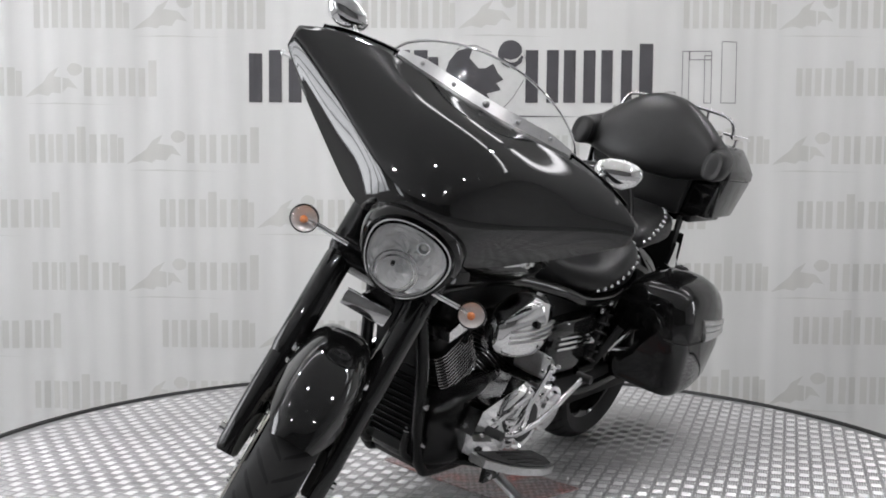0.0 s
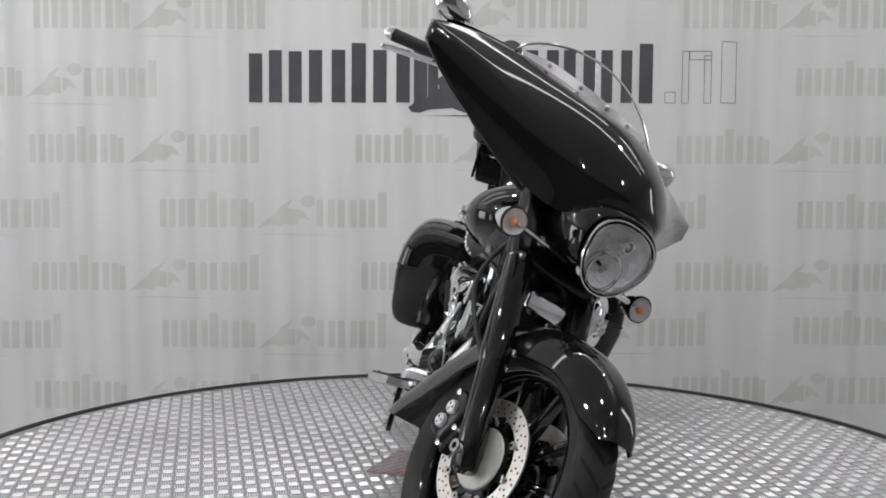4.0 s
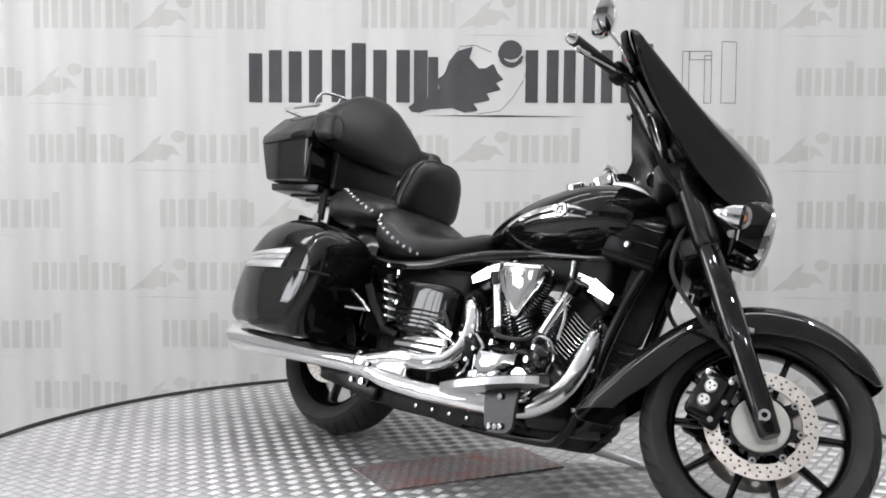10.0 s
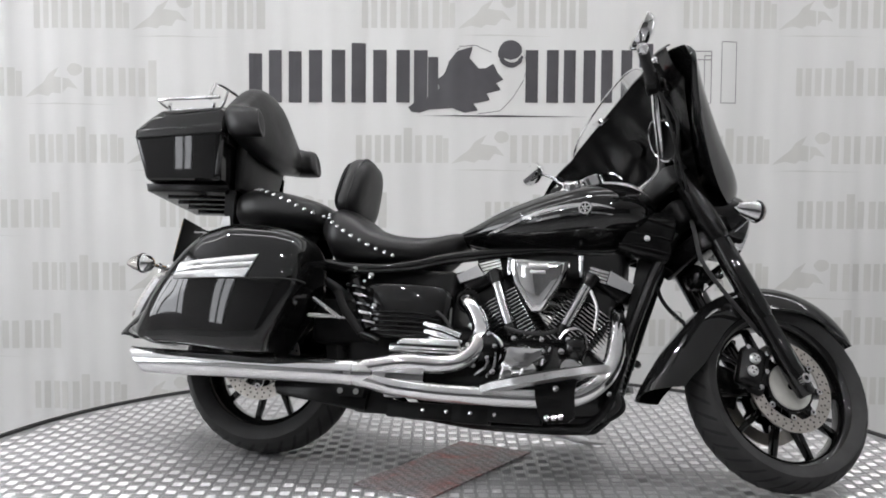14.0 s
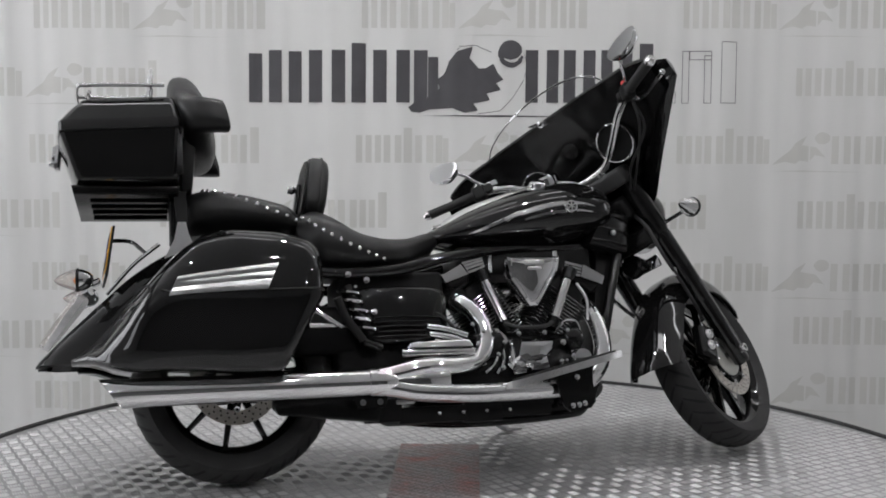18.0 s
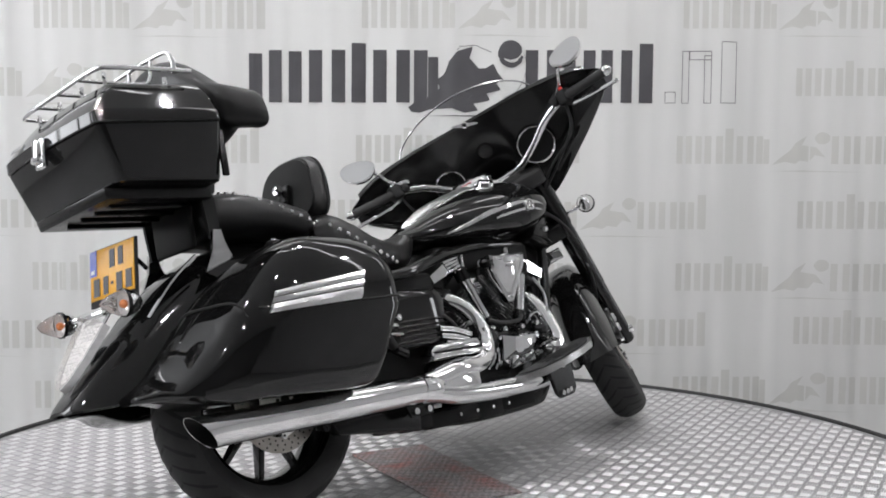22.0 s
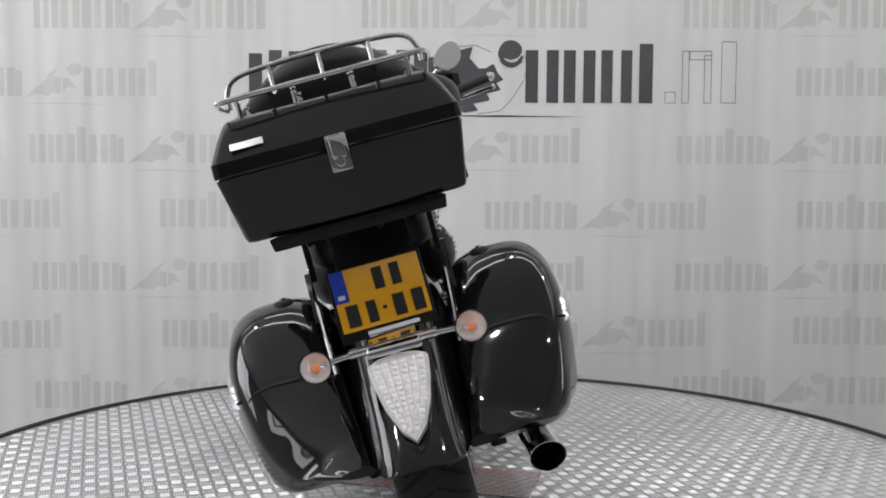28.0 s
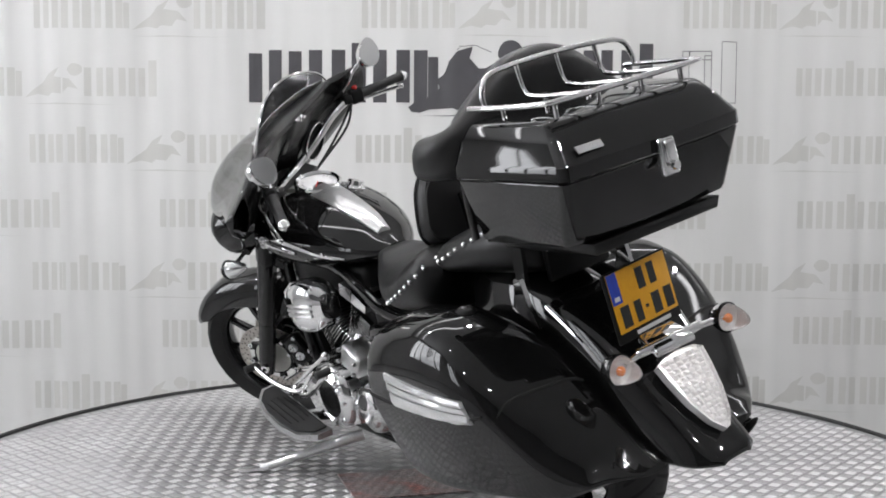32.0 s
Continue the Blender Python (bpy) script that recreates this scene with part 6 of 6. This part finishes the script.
    part("shift_lever", tube([(0.08, 0.27, 0.44), (0.16, 0.30, 0.36), (0.28, 0.33, 0.375), (0.42, 0.34, 0.42)], 0.009, 10, 16), CHROME, engine)
    # panel and ribs under the seat
    for side in (-1, 1):
        part("side_cover", stations([(-0.478, side * 0.140, 0.515, 0.02, 0.05), (-0.455, side * 0.145, 0.510, 0.034, 0.088), (-0.38, side * 0.150, 0.507, 0.040, 0.096), (-0.27, side * 0.150, 0.507, 0.040, 0.094), (-0.195, side * 0.146, 0.510, 0.034, 0.084), (-0.165, side * 0.140, 0.512, 0.018, 0.060)], 28, 22, 5.5), PAINT, bike, "gloss black side cover")
        for k in range(3 if side > 0 else 5):
            r = 0.0055 if side > 0 else 0.0035
            zz = 0.548 - k * 0.019 if side > 0 else 0.500 - k * 0.016
            part("cover_rib", tube([(-0.455, side * 0.184, zz - 0.004), (-0.37, side * 0.197, zz), (-0.28, side * 0.197, zz), (-0.195, side * 0.184, zz - 0.004)], r, 8, 14), CHROME if side > 0 else SATIN, bike)
        # exposed shock with bright coils
        a, b = Vector((-0.505, side * 0.175, 0.605)), Vector((-0.435, side * 0.185, 0.44))
        shock = part("shock_body", tube([a, b], 0.022, 16), SATIN, bike)
        coil = []
        for t in np.linspace(0, 1, 90):
            c = a * (1 - t) + b * t
            coil.append((c.x + 0.033 * math.cos(t * 5.5 * math.tau), c.y + 0.033 * math.sin(t * 5.5 * math.tau), c.z))
        part("coil_spring", tube(coil, 0.0055, 6), CHROME if side < 0 else SATIN, shock, "bright coil spring" if side < 0 else "black coil spring")
        for x, z in ((-0.44, 0.62), (-0.50, 0.64), (-0.42, 0.515)):
            part("frame_bolt", lathe([(0.001, side * 0.012), (0.010, side * 0.010), (0.012, 0)], 12, (x, side * 0.195, z)), CHROME, bike)
        part("passenger_peg", tube([(-0.46, side * 0.20, 0.425), (-0.52, side * 0.22, 0.50), (-0.545, side * 0.235, 0.56)], 0.014, 12), HOLE, bike)
        part("peg_arm", tube([(-0.40, side * 0.18, 0.40), (-0.46, side * 0.20, 0.42)], 0.016, 10), SATIN, bike)
        part("bag_rail", tube([(-0.630, side * 0.235, 0.530), (-0.529, side * 0.215, 0.468)], 0.009, 10), CHROME, bike)
        part("bag_stay", tube([(-0.50, side * 0.19, 0.475), (-0.64, side * 0.24, 0.472)], 0.009, 10), CHROME, bike)


def make_frame(bike):
    frame_ob = new("frame")
    frame_ob.parent = bike
    for side in (-1, 1):
        y = side * 0.10
        part("main_tube", tube([(0.50, side * 0.05, 0.86), (0.40, side * 0.08, 0.755), (0.10, side * 0.10, 0.742), (-0.16, side * 0.15, 0.700), (-0.32, side * 0.175, 0.660), (-0.50, side * 0.18, 0.648), (-0.62, side * 0.17, 0.66)], 0.020, 12, 40), PAINT, frame_ob, "black steel frame tube")
        part("down_tube", tube([(0.56, side * 0.05, 0.82), (0.508, side * 0.08, 0.709), (0.453, y, 0.537), (0.41, y, 0.38), (0.372, y, 0.258), (0.325, y, 0.185), (0.25, y, 0.160), (-0.10, y, 0.155), (-0.34, y, 0.19), (-0.42, y, 0.26)], 0.018, 12, 60), SATIN, frame_ob)
        part("swing_arm", tube([(-0.38, side * 0.13, 0.30), (-0.60, side * 0.145, 0.305), (-0.8575, side * 0.145, 0.322)], 0.03, 12, 12), SATIN, frame_ob)
        part("axle_nut", lathe([(0.001, side * 0.03), (0.016, side * 0.028), (0.018, 0)], 12, (-0.8575, side * 0.165, 0.322)), CHROME, frame_ob)
        part("neck_shroud", hull([(0.36, side * 0.09, 0.74), (0.52, side * 0.06, 0.70), (0.55, side * 0.10, 0.72), (0.38, side * 0.15, 0.75), (0.42, side * 0.09, 0.89), (0.56, side * 0.05, 0.90), (0.57, side * 0.09, 0.86), (0.44, side * 0.17, 0.86)], 0.012), SATIN, frame_ob, "black neck cover")
        for dz in (0.0, 0.045, 0.09):
            part("shroud_ridge", tube([(0.385 + dz * 0.35, side * (0.154 + dz * 0.12), 0.765 + dz), (0.47 + dz * 0.25, side * (0.134 + dz * 0.05), 0.755 + dz), (0.550 + dz * 0.1, side * (0.104 - dz * 0.05), 0.742 + dz)], 0.003, 8, 10), SATIN, frame_ob)
        part("shroud_bolt", lathe([(0.001, side * 0.010), (0.009, side * 0.009), (0.010, 0)], 12, (0.475, side * 0.140, 0.785)), ALLOY, frame_ob)
        # footboards with rubber treads on brackets
        pts = [(0.0, 0.0), (0.0, 0.055), (0.05, 0.105), (0.14, 0.122), (0.25, 0.118), (0.34, 0.098), (0.40, 0.055), (0.405, 0.015), (0.39, 0.0)]
        f = Matrix.Translation((-0.005 if side < 0 else 0.020, side * (0.262 if side < 0 else 0.285), 0.252 if side < 0 else 0.236)) @ Matrix.Rotation(-math.atan2(0.09, 0.40), 4, "Y") @ Matrix.Diagonal((1, side, 1, 1))
        board = part("footboard", slab(pts, 0.022, "xy", 0.0, 0.005), ALLOY, bike, "polished alloy rider footboard", m=f)
        part("board_rubber", slab([(0.02 + x * 0.9, 0.008 + y * 0.86) for x, y in pts], 0.006, "xy", 0.014, 0.002), RUBBER, board, "black rubber tread", m=f)
        for k in range(4):
            part("tread_strip", block((0.20 - 0.02 * abs(k - 1.5), 0.005, 0.003), 0.001, (0.20, 0.024 + k * 0.022, 0.0185)), MATTE, board, m=f)
        part("board_bracket", slab([(0.158, 0.290), (0.206, 0.298), (0.290, 0.306), (0.286, 0.255), (0.290, 0.188), (0.272, 0.168), (0.202, 0.160), (0.180, 0.178), (0.164, 0.235)] if side < 0 else [(0.16, 0.25), (0.25, 0.25), (0.25, 0.19), (0.16, 0.19)], 0.014, "xz", side * (0.278 if side < 0 else 0.262), 0.004), SATIN, bike)
        part("board_arm", tube([(0.21, side * 0.10, 0.19), (0.21, side * 0.26, 0.24)], 0.016, 10), SATIN, bike)
        for x, z in ((0.228, 0.270), (0.248, 0.184), (0.206, 0.178), (0.228, 0.180)) if side < 0 else ((0.19, 0.22), (0.23, 0.21)):
            part("bracket_bolt", lathe([(0.001, side * 0.012), (0.009, side * 0.010), (0.010, 0)], 12, (x, side * (0.284 if side < 0 else 0.268), z)), CHROME, bike)
    part("engine_skid", hull([(-0.34, -0.11, 0.155), (0.29, -0.11, 0.150), (0.29, 0.11, 0.150), (-0.34, 0.11, 0.155), (-0.40, -0.14, 0.205), (0.34, -0.12, 0.21), (0.34, 0.12, 0.21), (-0.40, 0.14, 0.205)], 0.012), MATTE, frame_ob, "matte black lower rail")
    # black cover below the muffler and the stepped rail before it
    part("swing_arm_cover", hull([(-0.74, -0.215, 0.200), (-0.42, -0.215, 0.160), (-0.42, -0.165, 0.160), (-0.74, -0.165, 0.200), (-0.76, -0.205, 0.246), (-0.40, -0.215, 0.256), (-0.40, -0.165, 0.256), (-0.76, -0.165, 0.246)], 0.010), SATIN, frame_ob, "black swing arm cover")
    for x0, x1, z0, z1 in ((-0.46, -0.34, 0.160, 0.235), (-0.35, -0.12, 0.152, 0.205), (-0.13, 0.0, 0.147, 0.212), (-0.01, 0.17, 0.158, 0.214)):
        part("rail_step", block((x1 - x0, 0.05, z1 - z0), 0.006, ((x0 + x1) / 2, -0.165, (z0 + z1) / 2)), MATTE, frame_ob)
    for x0, x1 in ((-0.36, -0.30), (-0.22, -0.15)):
        part("rail_link", block((x1 - x0, 0.02, 0.014), 0.004, ((x0 + x1) / 2, -0.190, 0.222)), ALLOY, frame_ob)
    for x in np.linspace(-0.22, 0.02, 4):
        part("rail_bolt", lathe([(0.001, -0.010), (0.006, -0.009), (0.007, 0)], 10, (x, -0.190, 0.180)), CHROME, frame_ob)
    part("neck_gusset", hull([(0.405, -0.075, 0.50), (0.440, -0.075, 0.50), (0.440, 0.075, 0.50), (0.405, 0.075, 0.50), (0.44, -0.055, 0.74), (0.525, -0.055, 0.74), (0.525, 0.055, 0.74), (0.44, 0.055, 0.74)], 0.010), MATTE, frame_ob, "black neck gusset")
    part("oil_cooler", hull([(0.335, -0.085, 0.22), (0.375, -0.085, 0.22), (0.375, 0.085, 0.22), (0.335, 0.085, 0.22), (0.405, -0.085, 0.50), (0.440, -0.085, 0.50), (0.440, 0.085, 0.50), (0.405, 0.085, 0.50)], 0.008), MATTE, frame_ob, "black front oil cooler")
    for k in range(11):
        z = 0.262 + k * 0.021
        part("cooler_fin", block((0.012, 0.155, 0.005), 0.001, (0.381 + (z - 0.24) * 0.24, 0, z)), SATIN, frame_ob)
    for side in (-1, 1):
        part("cooler_hose", tube([(0.385, side * 0.065, 0.30), (0.40, side * 0.075, 0.24), (0.34, side * 0.08, 0.20), (0.25, side * 0.09, 0.21)], 0.010, 10, 18), RUBBER, frame_ob)
        part("hose_union", tube([(0.380, side * 0.063, 0.335), (0.386, side * 0.066, 0.295)], 0.013, 10), ALLOY, frame_ob)
        part("tube_bracket", block((0.03, 0.014, 0.05), 0.004, (0.415, side * 0.112, 0.40)), SATIN, frame_ob)
        part("bracket_bolt", lathe([(0.001, side * 0.010), (0.008, side * 0.009), (0.009, 0)], 10, (0.415, side * 0.119, 0.40)), CHROME, frame_ob)
        part("bracket_bolt", lathe([(0.001, side * 0.010), (0.008, side * 0.009), (0.009, 0)], 10, (0.375, side * 0.117, 0.275)), CHROME, frame_ob)
    part("belt_guard", hull([(-0.95, 0.135, 0.26), (-0.25, 0.135, 0.26), (-0.25, 0.165, 0.26), (-0.95, 0.165, 0.26), (-0.92, 0.135, 0.37), (-0.25, 0.135, 0.38), (-0.25, 0.165, 0.38), (-0.92, 0.165, 0.37)], 0.01), HOLE, frame_ob)
    part("rear_caliper", block((0.10, 0.05, 0.07), 0.012, (-0.70, -0.135, 0.25), 3), SATIN, frame_ob)
    arch = []
    for a in np.linspace(radians(15), radians(150), 24):
        c, s2 = math.cos(a), math.sin(a)
        arch.append([(REAR_AXLE[0] + r * c, y, REAR_AXLE[2] + r * s2) for r, y in ((0.352, -0.115), (0.362, -0.10), (0.362, 0.10), (0.352, 0.115), (0.346, 0.10), (0.346, -0.10))])
    part("inner_fender", skin(arch), MATTE, frame_ob)
    part("battery_box", block((0.36, 0.26, 0.22), 0.02, (-0.34, 0, 0.55), 3), MATTE, frame_ob)
    part("gearbox", block((0.46, 0.24, 0.22), 0.03, (-0.31, 0, 0.36), 3), MATTE, frame_ob, "black gearbox case")
    part("swing_pivot", block((0.22, 0.26, 0.16), 0.03, (-0.56, 0, 0.47), 3), MATTE, frame_ob)
    part("under_tank", block((0.50, 0.20, 0.10), 0.02, (0.15, 0, 0.70), 3), MATTE, frame_ob)
    # brake pedal on the right, side stand on the left
    part("brake_pedal", tube([(0.24, -0.20, 0.28), (0.30, -0.235, 0.315), (0.335, -0.25, 0.335)], 0.008, 10, 12), CHROME, bike)
    stand = part("side_stand", tube([(0.06, 0.16, 0.165), (0.13, 0.30, 0.155), (0.20, 0.43, 0.140), (0.235, 0.475, 0.134)], 0.014, 10, 16, radii=[0.020, 0.016, 0.014, 0.012]), STRIP, bike, "bright alloy side stand")
    part("stand_foot", slab([(-0.05, -0.018), (0.06, -0.024), (0.075, 0.0), (0.06, 0.024), (-0.05, 0.018)], 0.010, "xy", 0, 0.003), ALLOY, stand, m=Matrix.Translation((0.245, 0.485, 0.132)) @ pose(0, 0, 0, 15.4, 0, 40))


def make_motorcycle():
    bike = new("motorcycle")
    tagged(bike, "gloss black touring cruiser motorcycle with fairing, leaning on its side stand", "motorcycle")
    make_wheel(bike, "front_wheel", FRONT_AXLE, 0.320, 0.132, 0.246, 10, TURNED, [(-0.072, 0.108, 0.150), (0.072, 0.108, 0.150)])
    make_wheel(bike, "rear_wheel", REAR_AXLE, 0.328, 0.186, 0.232, 10, None, [(-0.10, 0.100, 0.145)])
    make_front_fender(bike)
    make_fork(bike)
    make_fairing(bike)
    make_headlight(bike)
    make_tank(bike)
    make_seat(bike)
    make_top_case(bike)
    make_rear(bike)
    make_exhaust(bike)
    make_engine(bike)
    make_frame(bike)
    return bike


MAT_CORNERS = [(-0.253, 0.155), (0.191, -0.341), (0.405, -0.145), (-0.040, 0.351)]


def MAT_SHAPE():
    return slab(MAT_CORNERS, 0.005, "xy", -0.0068, 0.0)


make_room()
banner = make_banner()
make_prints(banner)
motorcycle = make_motorcycle()
floor_mat = make_mat()
turntable = make_turntable()

# the turntable turns at an even pace and carries mat and motorcycle with it
START_ANGLE, PACE = -2.709, 7.7282
STANDING = Matrix.Translation((-0.03825, -0.13932, 0.0)) @ pose(0, 0, 0, 0, 0, -120.881) @ pose(0, 0, 0, -15.417)


def motions():
    times = [k * 0.5 for k in range(65)]
    turn = [(t, pose(0, 0, 0, 0, 0, START_ANGLE + PACE * t)) for t in times]
    walk(turntable, turn)
    walk(floor_mat, turn)
    walk(motorcycle, [(t, m @ STANDING) for t, m in turn])


motions()
